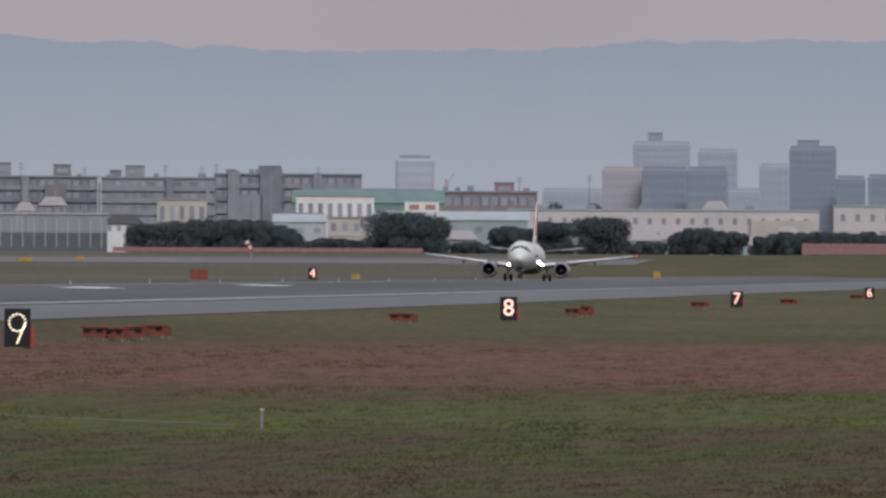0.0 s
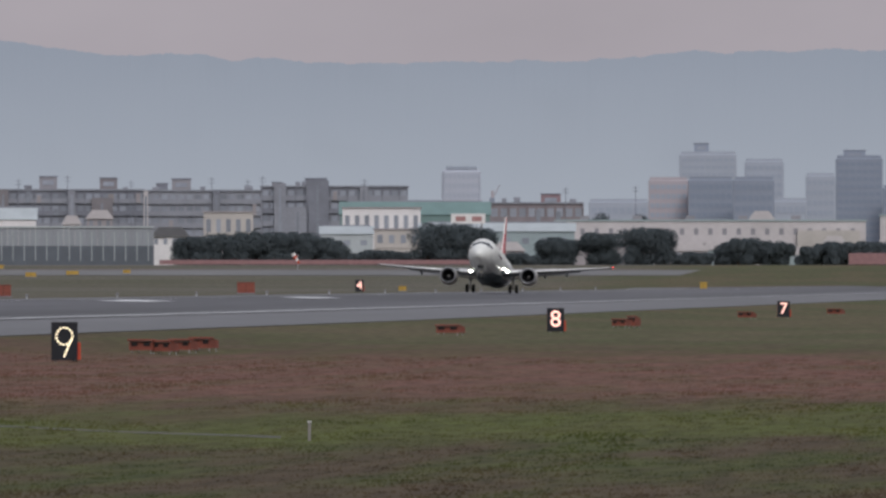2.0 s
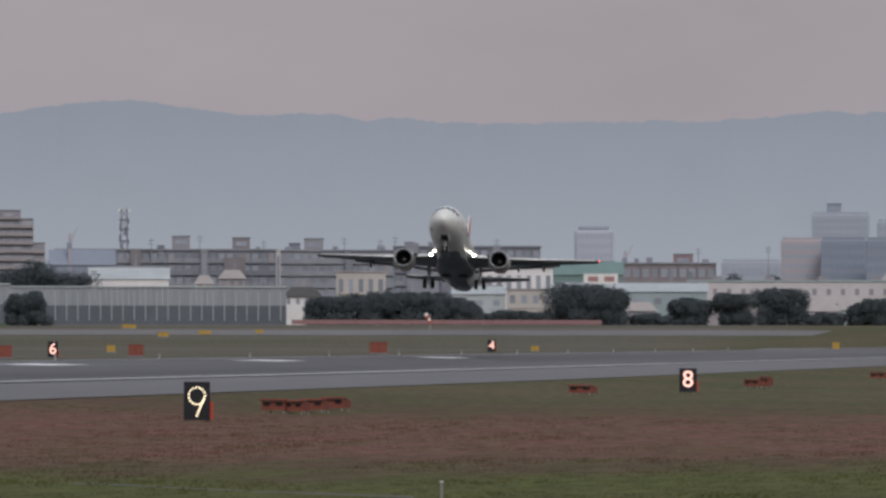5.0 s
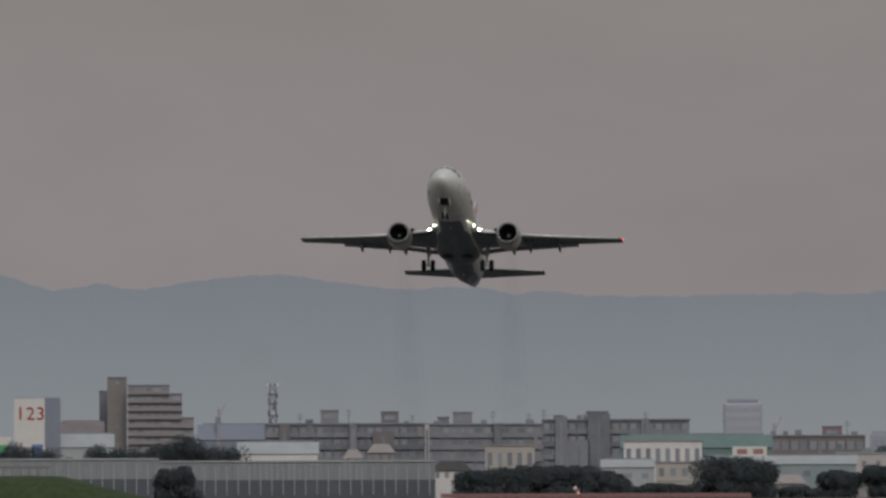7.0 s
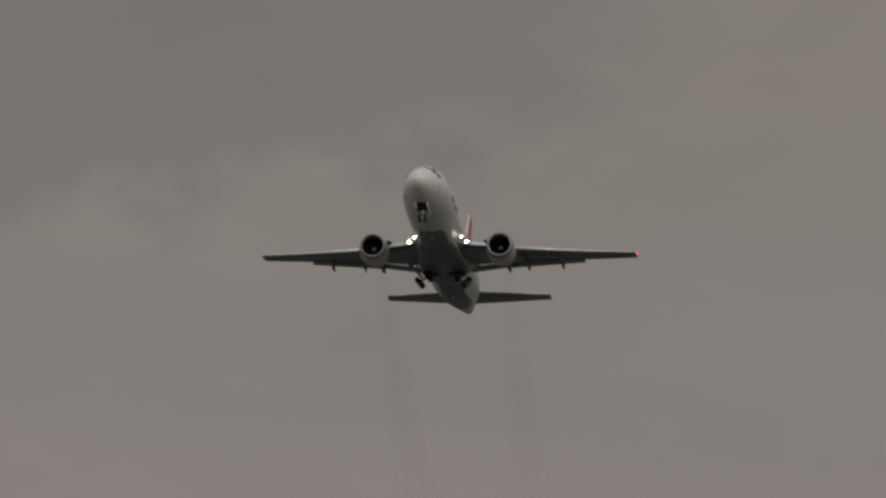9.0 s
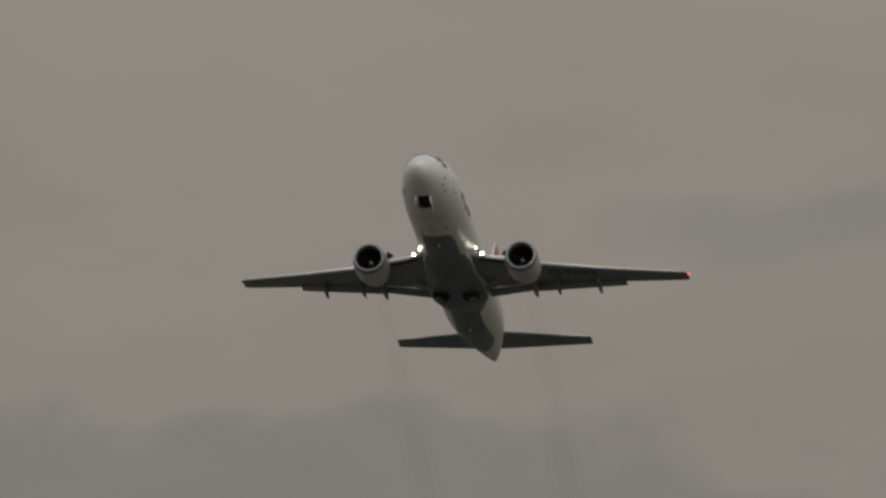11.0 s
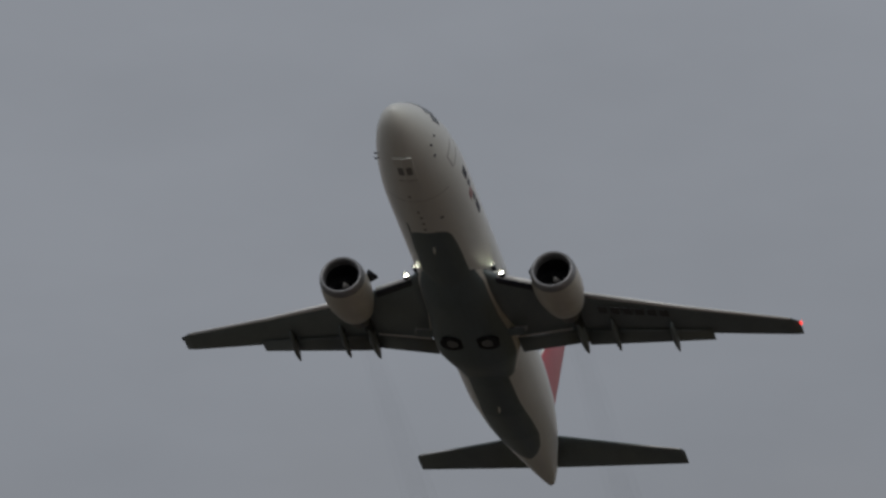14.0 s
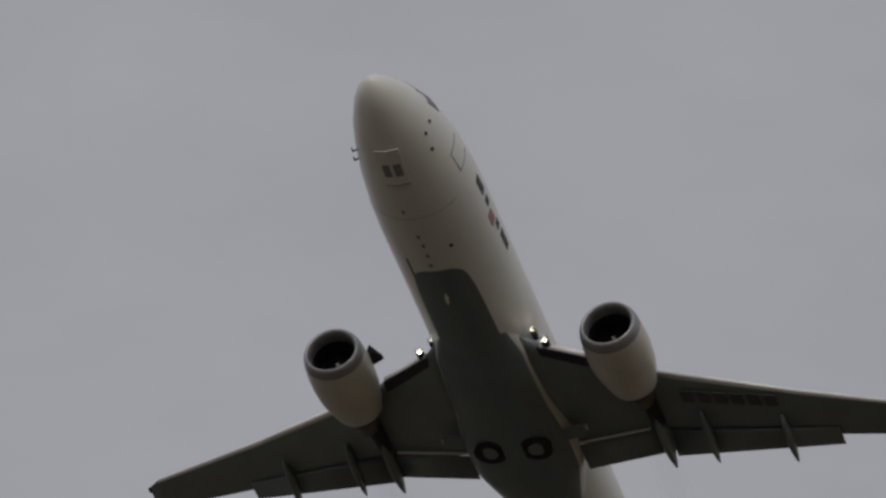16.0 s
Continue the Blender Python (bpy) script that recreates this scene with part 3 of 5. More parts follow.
def windsock():
    x, y = at(-5.214, 2700)
    s = root("windsock", pose(x, y, gz(x, y)), "pale orange and white windsock on a pole", "windsock")
    part("pole", tube(bmesh.new(), (0, 0, -0.3), (0, 0, 3.6), 0.1, 0.07), STEEL, s)
    for i in range(4):
        a, c = i / 4, (i + 1) / 4
        pa, pc = Vector((-1.0 - 0.1 + a * 1.4, 0, 3.6 - a * 2.2)), Vector((-1.1 + c * 1.4, 0, 3.6 - c * 2.2))
        part("band", tube(bmesh.new(), pa, pc, 0.5 - 0.12 * a * 2, 0.5 - 0.12 * c * 2, 12), SIGN_RED if i % 2 else SIGN_WHITE, s)


windsock()


def marker_post():
    x, y = at(-5.159, 284)
    s = root("marker_post", pose(x, y, gz(x, y)), "thin pale wooden marker post in the grass", "post")
    part("shaft", boxed(-0.027, 0.027, -0.027, 0.027, -0.2, 0.43, bev=0.006), TAN_WALL, s)
    part("cap", boxed(-0.045, 0.045, -0.045, 0.045, 0.43, 0.46, bev=0.008), WHITE_WALL, s)


marker_post()


def trail():
    """A thin pale cable duct along the ground."""
    (xa, ya), (xb, yb) = at(-6.9, 311), at(-5.3, 289)
    bm, rows = bmesh.new(), []
    for i in range(25):
        f = i / 24
        x, y = xa + (xb - xa) * f, ya + (yb - ya) * f + 0.5 * math.sin(f * 9)
        z = gz(x, y)
        rows.append([(x, y - 0.07, z - 0.02), (x, y - 0.07, z + 0.03), (x, y + 0.07, z + 0.03), (x, y + 0.07, z - 0.02)])
    loft(bm, rows)
    tagged(link("cable_duct", bm, GREY_TAN), "thin pale cable duct lying in the grass", "cable duct")


trail()


# ---- the town beyond ----
rng = random.Random(4)


def base_at(bearing, dist, top):
    m = facing(bearing, dist)
    return m, top - m.translation.z


def panes(s, w, h, z0, rows, bays, wf, hf, material, y=-0.04, name="window"):
    """Windows in rows and bays, each an object on one mesh."""
    sx, sz = w / bays, (h - z0) / rows
    first = None
    for r in range(rows):
        for c in range(bays):
            m = Matrix.Translation((-w / 2 + sx * (c + 0.5), y, z0 + sz * (r + 0.5)))
            if first is None:
                first = part(name, boxed(-sx * wf / 2, sx * wf / 2, -0.05, 0.15, -sz * hf / 2, sz * hf / 2), material, s)
                first.matrix_basis = m
            else:
                share(name, first.data, s, m)


def apartment_slab(b, d, w, top, storeys, bays, wall, stairs=()):
    m, h = base_at(b, d, top)
    s = root("apartment_block", m, "long grey concrete apartment block with balconies", "apartment block", "apartment blocks")
    part("wall", boxed(-w / 2, w / 2, 0, 10, -1, h), wall, s)
    part("roof", boxed(-w / 2 - 0.3, w / 2 + 0.3, -0.5, 10.3, h, h + 0.5), CONCRETE_PALE, s)
    step = (h - 1.0) / storeys
    for i in range(storeys):
        z = 1.0 + i * step
        part("balcony", boxed(-w / 2, w / 2, -0.7, 0, z - 0.15, z + step * 0.36), CONCRETE_PALE if i % 2 else wall, s)
    for i in range(0, bays + 1, 2):
        x = -w / 2 + w * i / bays
        part("divider", boxed(x - 0.16, x + 0.16, -0.75, 0, 0, h - 0.2), wall, s)
    for f, sw, up, mt in stairs:
        x = (f - 0.5) * w
        st = part("stair_tower", boxed(x - sw / 2, x + sw / 2, -2.2, -0.8, -1, h + up), mt, s, "windowless stair tower")
        part("slit_window", boxed(x - 0.3, x + 0.3, -2.26, -2.2, h * 0.3, h + up - 1.5), WINDOW_DARK, st)
    for i in range(bays):
        if rng.random() < 0.45:
            x, k = -w / 2 + w * (i + rng.uniform(0.2, 0.8)) / bays, rng.randrange(storeys)
            part("screen", boxed(x - rng.uniform(0.4, 1.0), x + 0.5, -0.86, -0.72, 1.0 + k * step, 1.0 + k * step + step * rng.uniform(0.5, 0.95)), rng.choice((CONCRETE_PALE, PINK_WALL, WINDOW_DARK, TAN_WALL)), s, "balcony screen")
    for i in range(3):
        x = rng.uniform(-0.46, 0.46) * w
        part("roof_tank", boxed(x, x + rng.uniform(1.2, 2.6), 3, 6, h + 0.5, h + rng.uniform(1.1, 2.0), bev=0.1), CONCRETE_PALE, s, "small rooftop water tank")
    panes(s, w, h - 0.2, 1.2, storeys, bays, 0.7, 0.6, WINDOW_DARK)


def apartment_tower(b, d, w, top, storeys, bays, wall):
    m, h = base_at(b, d, top)
    s = root("apartment_tower", m, "pale pinkish stepped apartment tower with balconies", "apartment tower", "apartment tower wings")
    part("wall", boxed(-w / 2, w / 2, 0, 9, -1, h), wall, s)
    part("roof", boxed(-w / 2, w / 2, -0.2, 9.2, h, h + 0.4), CONCRETE, s)
    if wall is PINK_WALL:
        step = h / storeys
        for i in range(storeys):
            part("balcony", boxed(-w / 2, w / 2, -1.2, 0, i * step, i * step + step * 0.4), wall, s)
        panes(s, w, h, 0.5, storeys, max(1, bays), 0.7, 0.55, WINDOW_DARK)
    else:
        panes(s, w, h, 0.5, storeys, 1, 0.2, 0.3, WINDOW_DARK)


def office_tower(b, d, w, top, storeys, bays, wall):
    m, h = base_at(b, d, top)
    s = root("office_tower", m, "tall office tower, its colours paled blue-grey for haze", "office tower", "office towers")
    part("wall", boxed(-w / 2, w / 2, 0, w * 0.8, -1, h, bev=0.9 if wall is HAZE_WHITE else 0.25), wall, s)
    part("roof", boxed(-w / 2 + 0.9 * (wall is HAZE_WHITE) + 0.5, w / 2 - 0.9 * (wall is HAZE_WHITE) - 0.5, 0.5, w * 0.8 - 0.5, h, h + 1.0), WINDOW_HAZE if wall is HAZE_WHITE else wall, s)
    panes(s, w * 0.94, h - 0.8, 4, storeys, bays, 0.8, 0.5, {HAZE_WHITE: GLAZING_HAZE_PALE, HAZE_DARK: GLAZING_HAZE_SLATE}.get(wall, WINDOW_HAZE))


def roof_hut(b, d, w, top, wall):
    x, y = at(b, d + 3)
    h = 9.0
    s = root("roof_plant_room", pose(x, y, top - h, 0, 0, -b), "plain plant room on a flat roof", "plant room", "roof plant rooms")
    part("wall", boxed(-w / 2, w / 2, 0, 4, 0, h), wall, s)
    part("roof", boxed(-w / 2 - 0.2, w / 2 + 0.2, -0.2, 4.2, h, h + 0.25), CONCRETE, s)
    part("louvre", boxed(-w * 0.3, w * 0.3, -0.08, 0.02, h - 2.2, h - 1.0), WINDOW_DARK, s)


def shed(b, d, w, top, wall, bays):
    m, h = base_at(b, d, top)
    s = root("warehouse", m, "sheet-clad warehouse with a low ridged roof", "warehouse", "warehouses")
    part("wall", boxed(-w / 2, w / 2, 0, 14, -1, h * 0.8), wall, s)
    bm = bmesh.new()
    prof = [(-0.5, h * 0.8), (6.5, h), (8.0, h), (14.5, h * 0.8)]
    loft(bm, [[(x, y, z) for y, z in prof] for x in (-w / 2 - 0.4, w / 2 + 0.4)])
    part("roof", bm, PALE_ROOF if wall in (TEAL_CLAD, PALE_ROOF, WHITE_WALL) else wall, s)
    part("ridge_vent", boxed(-w * 0.45, w * 0.45, 6.8, 7.7, h, h + 0.35), CONCRETE_PALE, s)
    for i in range(bays):
        x = -w / 2 + w * (i + 0.5) / bays
        part("rib", boxed(x - 0.15, x + 0.15, -0.2, 0, 0, h * 0.78), wall, s)
    panes(s, w * 0.95, h * 0.72, h * 0.45, 1, max(3, bays // 2), 0.45, 0.5, WINDOW_DARK)


def window_hall(b, d, w, top, wall):
    m, h = base_at(b, d, top)
    s = root("office_building", m, "pale rendered office building with square windows", "office building", "low office buildings")
    part("wall", boxed(-w / 2, w / 2, 0, 9, -1, h), wall, s)
    part("roof", boxed(-w / 2 - 0.3, w / 2 + 0.3, -0.3, 9.3, h, h + 0.4), PINK_WALL, s)
    part("cornice", boxed(-w / 2 - 0.1, w / 2 + 0.1, -0.25, 0, h * 0.5, h * 0.5 + 0.3), wall, s)
    panes(s, w, h - 0.5, h * 0.55, 1, max(4, int(w / 2.4)), 0.46, 0.58, WINDOW_DARK)
    panes(s, w, h * 0.48, h * 0.2, 1, max(4, int(w / 2.9)), 0.4, 0.42, GREY_TAN, name="lower_window")


def long_works(b, d, w, top, wall):
    m, h = base_at(b, d, top)
    s = root("factory_building", m, "long cream factory building with a flat roof", "factory", "factories")
    part("wall", boxed(-w / 2, w / 2, 0, 20, -1, h), wall, s)
    part("parapet", boxed(-w / 2 - 0.3, w / 2 + 0.3, -0.3, 20.3, h, h + 0.5), TEAL_CLAD, s)
    part("wing", boxed(-w * 0.47, w * 0.1, -4, -0.1, -1, h * 0.52), PINK_WALL, s)
    part("wing", boxed(w * 0.28, w * 0.48, -3, -0.1, -1, h * 0.8), CREAM, s)
    for i in range(5):
        x = w * (-0.42 + 0.17 * i)
        part("roof_unit", boxed(x, x + w * 0.03, 2, 5, h + 0.5, h + 1.6), GREY_TAN, s)
    n = max(5, int(w / 4))
    panes(s, w * 0.96, h - 0.6, h * 0.6, 1, n, 0.3, 0.4, GREY_TAN)


def small_house(b, d, w, top, wall):
    m, h = base_at(b, d, top)
    s = root("house", m, "small house with a tiled gable roof", "house", "small houses")
    eave = max(h * 0.66, h - 2.2)
    part("wall", boxed(-w / 2, w / 2, 0, 7, -1, eave), WHITE_WALL if wall is DARK_HOUSE else wall, s)
    bm = bmesh.new()
    prof = [(-w / 2 - 0.5, eave - 0.2), (-w * 0.3, h), (w * 0.3, h), (w / 2 + 0.5, eave - 0.2)]
    loft(bm, [[(x, -0.6, z) for x, z in prof], [(x, 7.6, z) for x, z in prof]])
    part("roof", bm, DARK_HOUSE if wall is DARK_HOUSE else CREAM_PINK, s)
    panes(s, w, eave - 0.3, max(h * 0.3, eave - 2.4), 1, max(2, int(w / 2)), 0.4, 0.7, WINDOW_DARK)


def blast_wall(b, d, w, top):
    m, h = base_at(b, d, top)
    s = root("blast_wall", m, "long grey panelled blast wall with posts", "barrier wall", "blast walls")
    part("base", boxed(-w / 2, w / 2, 0, 0.8, -1, h * 0.5), WALL_BASE, s, "dark lower wall")
    part("coping", boxed(-w / 2, w / 2, -0.3, 1.0, h - 0.35, h), PALE_ROOF, s)
    n = int(w / 1.35)
    pw = w / n
    first = post = None
    for i in range(n):
        mm = Matrix.Translation((-w / 2 + pw * (i + 0.5), 0, 0))
        if first is None:
            first = part("panel", boxed(-pw / 2 + 0.03, pw / 2 - 0.03, 0.1, 0.5, h * 0.5, h - 0.35), WALL_PANEL, s)
            post = part("post", boxed(-0.1, 0.1, -0.45, 0.05, h * 0.12, h * 0.86), PALE_ROOF, s, "pale steel post")
            first.matrix_basis, post.matrix_basis = mm, mm @ Matrix.Translation((pw / 2, 0, 0))
        else:
            share("panel", first.data, s, mm)
            if i % 2 and i < n - 1:
                share("post", post.data, s, mm @ Matrix.Translation((pw / 2, 0, 0)))


def fence(b, d, w, top):
    m, h = base_at(b, d, top)
    h = max(h, 1.3)
    s = root("fence", m, "low faded red perimeter fence", "fence", "perimeter fences")
    n = int(w / 2.4)
    for i in range(n + 1):
        x = -w / 2 + w * i / n
        part("post", boxed(x - 0.07, x + 0.07, -0.05, 0.1, -0.4, h), FENCE_RED, s)
    for i in range(n):
        x = -w / 2 + w * (i + 0.5) / n
        part("board", boxed(x - w / n / 2 + 0.04, x + w / n / 2 - 0.04, 0, 0.05, 0.15, h - 0.1), FENCE_RED, s)


def mast(b, d, w, top):
    m, h = base_at(b, d, top)
    s = root("radio_mast", m, "grey lattice radio mast with dish platforms", "mast")
    for sx, sy in ((-1, -1), (1, -1), (1, 1), (-1, 1)):
        part("leg", tube(bmesh.new(), (sx * w * 0.5, sy * w * 0.5, -1), (sx * w * 0.28, sy * w * 0.28, h), 0.22, 0.16, 8), CONCRETE, s)
    for i in range(12):
        z0, z1 = h * i / 12, h * (i + 1) / 12
        k0, k1 = w * (0.5 - 0.22 * i / 12), w * (0.5 - 0.22 * (i + 1) / 12)
        part("brace", tube(bmesh.new(), (-k0, -k0, z0), (k1, -k1, z1), 0.1, 0.1, 6), CONCRETE, s)
        part("brace", tube(bmesh.new(), (k0, -k0, z0), (-k1, -k1, z1), 0.1, 0.1, 6), CONCRETE, s)
    for f in (0.72, 0.82, 0.9):
        part("platform", tube(bmesh.new(), (0, 0, h * f), (0, 0, h * f + 0.5), w * 0.5, w * 0.5, 12), CONCRETE, s)
    for i in range(14):
        a, z = i * 2.4, h * (0.42 + 0.035 * i)
        x, y = 1.25 * math.cos(a), 1.25 * math.sin(a)
        part("panel_aerial", boxed(x - 0.28, x + 0.28, y - 0.2, y + 0.2, z, z + 1.5, bev=0.05), CONCRETE, s, "grey panel aerial")
    for sx in (-1, 1):
        part("antenna", boxed(sx * w * 0.42 - 0.5, sx * w * 0.42 + 0.5, -0.3, 0.3, h - 0.9, h), SIGN_WHITE, s, "pale antenna drum")


def crane_mast(b, d, w, top):
    m, h = base_at(b, d, top)
    s = root("tower_crane", m, "thin grey-red tower crane above roofs", "crane", "tower cranes")
    part("mast", boxed(-0.4, 0.4, 0, 1, -1, h * 0.97), HAZE_PINK, s)
    part("jib", tube(bmesh.new(), (0, 0.5, h * 0.86), (w * 1.0, 0.5, h + 1.2), 0.16, 0.1, 6), HAZE_PINK, s)
    part("cab", boxed(-0.9, 0.7, -0.2, 1.2, h * 0.82, h * 0.88), HAZE_DARK, s)


def sign_block(b, d, w, top):
    m, h = base_at(b, d, top)
    s = root("shop_building", m, "dark shop building with a white sign wall of red numerals", "shop")
    part("wall", boxed(-w / 2, w / 2, 0, 9, -1, h), HAZE_DARK, s)
    part("sign_panel", boxed(-w / 2, w * 0.16, -0.3, -0.01, h * 0.36, h - 0.2), SIGN_WHITE, s, "white sign panel")
    for i, ch in enumerate("123"):
        bm = numeral(ch, 5.0, 0.06)
        bmesh.ops.translate(bm, verts=bm.verts, vec=(-4.6 + i * 2.75, -0.38, h - 4.5))
        part("numeral", bm, NUMERAL_RED, s, "dark red numeral")
    part("sign_board", boxed(-w * 0.12, w * 0.12, -0.5, -0.31, h * 0.26, h * 0.55), SIGN_BLUE, s, "blue sign board")
    part("strip", boxed(-w * 0.12, w * 0.12, -0.56, -0.5, h * 0.36, h * 0.42), SIGN_WHITE, s)
    g = root("roadside_sign", facing(b - 0.19, d - 20), "white shop board with a green bar", "sign board")
    hh = h * 0.62
    part("board", boxed(-4.5, 3.6, 0, 0.5, hh * 0.6, hh), SIGN_WHITE, g)
    part("bar", boxed(-4.0, 2.8, -0.1, 0, hh * 0.74, hh * 0.87), SIGN_GREEN, g, "green lettering bar")
    for x in (-3.5, 2.6):
        part("post", tube(bmesh.new(), (x, 0.25, -1), (x, 0.25, hh * 0.62), 0.2, 0.2), STEEL, g)


def billboard(b, d, w, top):
    m, h = base_at(b, d, top)
    s = root("billboard", m, "white rooftop billboard with two red shapes", "billboard")
    part("board", boxed(-w / 2, w / 2, 0, 0.4, h - 2.6, h), SIGN_WHITE, s)
    for x in (-w * 0.22, w * 0.25):
        part("marking", boxed(x - 1.3, x + 1.3, -0.06, 0.0, h - 2.0, h - 0.7, bev=0.02), MARK_RED, s, "faded red shape")
    for x in (-w * 0.4, w * 0.4):
        part("post", tube(bmesh.new(), (x, 0.2, -0.5), (x, 0.2, h - 2.5), 0.25, 0.25), STEEL, s)


def tree(x, y, w, h):
    """A broad tree: tapered trunk, limbs, a crown of many leaf clumps with an uneven outline."""
    s = root("tree", pose(x, y, gz(x, y), 0, 0, rng.uniform(0, 360)), "dark green broad-crowned tree at the airfield's edge", "tree", "trees at the edge")
    bm = tube(bmesh.new(), (0, 0, -0.5), (0.1, 0, h * 0.55), w * 0.05 + 0.1, w * 0.02 + 0.05, 8)
    for i in range(5):
        a = i * 1.26 + rng.random()
        tube(bm, (0.05, 0, h * (0.25 + 0.05 * i)), (math.cos(a) * w * 0.3, math.sin(a) * w * 0.3, h * rng.uniform(0.55, 0.8)), 0.14, 0.04, 6)
    part("trunk", bm, BARK, s)
    vs, fs = [], []
    lobes = [(rng.uniform(-0.34, 0.34) * w, rng.uniform(-0.3, 0.3) * w, h * rng.uniform(0.45, 0.84), rng.uniform(0.16, 0.27) * w) for _ in range(10)]
    lobes += [(rng.uniform(-0.36, 0.36) * w, rng.uniform(-0.36, 0.2) * w, h * rng.uniform(0.1, 0.3), rng.uniform(0.16, 0.25) * w) for _ in range(7)]
    lobes += [(rng.uniform(-0.25, 0.25) * w, rng.uniform(-0.25, 0.2) * w, h * rng.uniform(0.62, 0.80), rng.uniform(0.2, 0.28) * w) for _ in range(4)]
    lobes.append((0, 0, h * 0.45, w * 0.42))
    for lx, ly, lz, lr in lobes:
        for _ in range(330):
            v = Vector((rng.gauss(0, 1), rng.gauss(0, 1), rng.gauss(0, 1))).normalized()
            r = lr * rng.uniform(0.6, 1.06)
            c = Vector((lx + v.x * r, ly + v.y * r, max(0.1, min(h * 1.0, lz + v.z * min(r, h * 0.3)))))
            t1 = Vector((rng.gauss(0, 1), rng.gauss(0, 1), rng.gauss(0, 1))).normalized()
            t1 = (t1 - v * 0.75 * v.dot(t1)).normalized()
            t2 = v.cross(t1).normalized() if abs(v.dot(t1)) < 0.95 else Vector((0, 0, 1))
            q = rng.uniform(0.16, 0.36)
            k = len(vs)
            vs += [c - t1 * q, c + t2 * q * 0.8, c + t1 * q, c - t2 * q * 0.6 + v * q * 0.5]
            fs += [(k, k + 1, k + 2), (k, k + 2, k + 3)]
    me = bpy.data.meshes.new("crown")
    me.from_pydata([tuple(v) for v in vs], [], fs)
    me.materials.append(LEAF)
    new("crown", me).parent = s


def tree_row(b, d, w, top):
    m, h = base_at(b, d, top)
    h = max(2.2, h)
    tw = min(max(h * 1.05, 4.0), 13.0)
    n = max(1, round(w / (tw * 0.55)))
    for i in range(n):
        f = (i + 0.5) / n - 0.5
        hh = h * 1.06 * (1.0 if n == 1 else rng.uniform(0.9, 1.03)) * (1 - 0.3 * (abs(f) * 2) ** 3 if n > 1 else 1)
        p = m @ Vector((f * (w - tw * 0.35), rng.uniform(-2, 4), 0))
        tree(p.x, p.y, min(tw, w) if n > 1 else w * 1.05, hh)


apartment_slab(-6.317, 3450, 45.3, 28.6, 6, 19, CONCRETE, ((0.12, 3.0, 0.4, BROWN), (0.55, 2.0, 0.3, CONCRETE_PALE), (0.74, 6.0, -2.0, BROWN)))
apartment_slab(-5.664, 3420, 33.1, 28.2, 6, 14, CONCRETE_PALE, ((0.02, 1.2, 0.2, CREAM_PINK), (0.62, 2.2, 0.4, CONCRETE)))
apartment_slab(-5.041, 3480, 42.1, 29.8, 6, 17, CONCRETE, ((0.13, 3.4, 1.2, CONCRETE_PALE), (0.25, 6.6, -5.6, CONCRETE_PALE), (0.385, 6.4, 2.0, CONCRETE), (0.7, 2.4, 0.5, CONCRETE_PALE)))
roof_hut(-6.390, 3455, 5.1, 32.6, GREY_TAN)
roof_hut(-6.106, 3455, 5.0, 32.2, BROWN)
roof_hut(-5.854, 3425, 3.2, 30.4, CONCRETE)
roof_hut(-5.763, 3425, 5.4, 31.7, GREY_TAN)
roof_hut(-5.128, 3485, 6.3, 32.3, CONCRETE)
roof_hut(-5.312, 3485, 2.8, 31.2, GREY_TAN)
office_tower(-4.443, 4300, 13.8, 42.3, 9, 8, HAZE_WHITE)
shed(-4.661, 3400, 41.9, 25.2, GREEN_CLAD, 14)
window_hall(-4.819, 3330, 21.4, 22.9, WHITE_WALL)
apartment_slab(-4.088, 3500, 26.9, 25.2, 3, 10, BROWN_ROOF)
roof_hut(-4.021, 3505, 5.7, 28.0, BRICK_RED)
shed(-4.274, 3200, 40.9, 18.4, TEAL_CLAD, 16)
window_hall(-4.744, 3100, 11.8, 16.1, CREAM)
shed(-4.983, 3150, 13.6, 17.3, PALE_ROOF, 6)
long_works(-3.268, 3300, 84.4, 19.2, CREAM_PINK)
long_works(-2.249, 3250, 24.9, 20.4, CREAM_PINK)
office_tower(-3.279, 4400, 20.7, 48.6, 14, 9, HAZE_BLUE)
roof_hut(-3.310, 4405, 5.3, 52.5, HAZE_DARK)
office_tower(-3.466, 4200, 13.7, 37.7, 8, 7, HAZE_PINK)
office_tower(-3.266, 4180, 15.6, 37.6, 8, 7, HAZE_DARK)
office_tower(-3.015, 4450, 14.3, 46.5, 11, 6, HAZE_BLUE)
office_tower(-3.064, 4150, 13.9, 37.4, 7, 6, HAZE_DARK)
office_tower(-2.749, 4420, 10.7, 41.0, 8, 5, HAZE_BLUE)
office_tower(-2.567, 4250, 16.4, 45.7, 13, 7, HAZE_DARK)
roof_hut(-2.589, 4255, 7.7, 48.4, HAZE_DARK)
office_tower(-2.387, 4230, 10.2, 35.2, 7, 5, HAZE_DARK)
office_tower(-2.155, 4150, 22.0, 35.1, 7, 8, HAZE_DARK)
small_house(-6.148, 3300, 6.9, 22.3, PINK_WALL)
small_house(-6.280, 3300, 4.6, 20.8, WHITE_WALL)
window_hall(-5.541, 3280, 13.4, 21.5, CREAM)
small_house(-5.816, 3020, 9.3, 16.5, DARK_HOUSE)
blast_wall(-6.676, 2950, 80.7, 16.4)
blast_wall(-7.836, 2900, 65.0, 16.8)
apartment_tower(-7.392, 3700, 5.9, 44.7, 14, 1, TAN_WALL)
apartment_tower(-7.243, 3690, 12.7, 42.2, 14, 5, PINK_WALL)
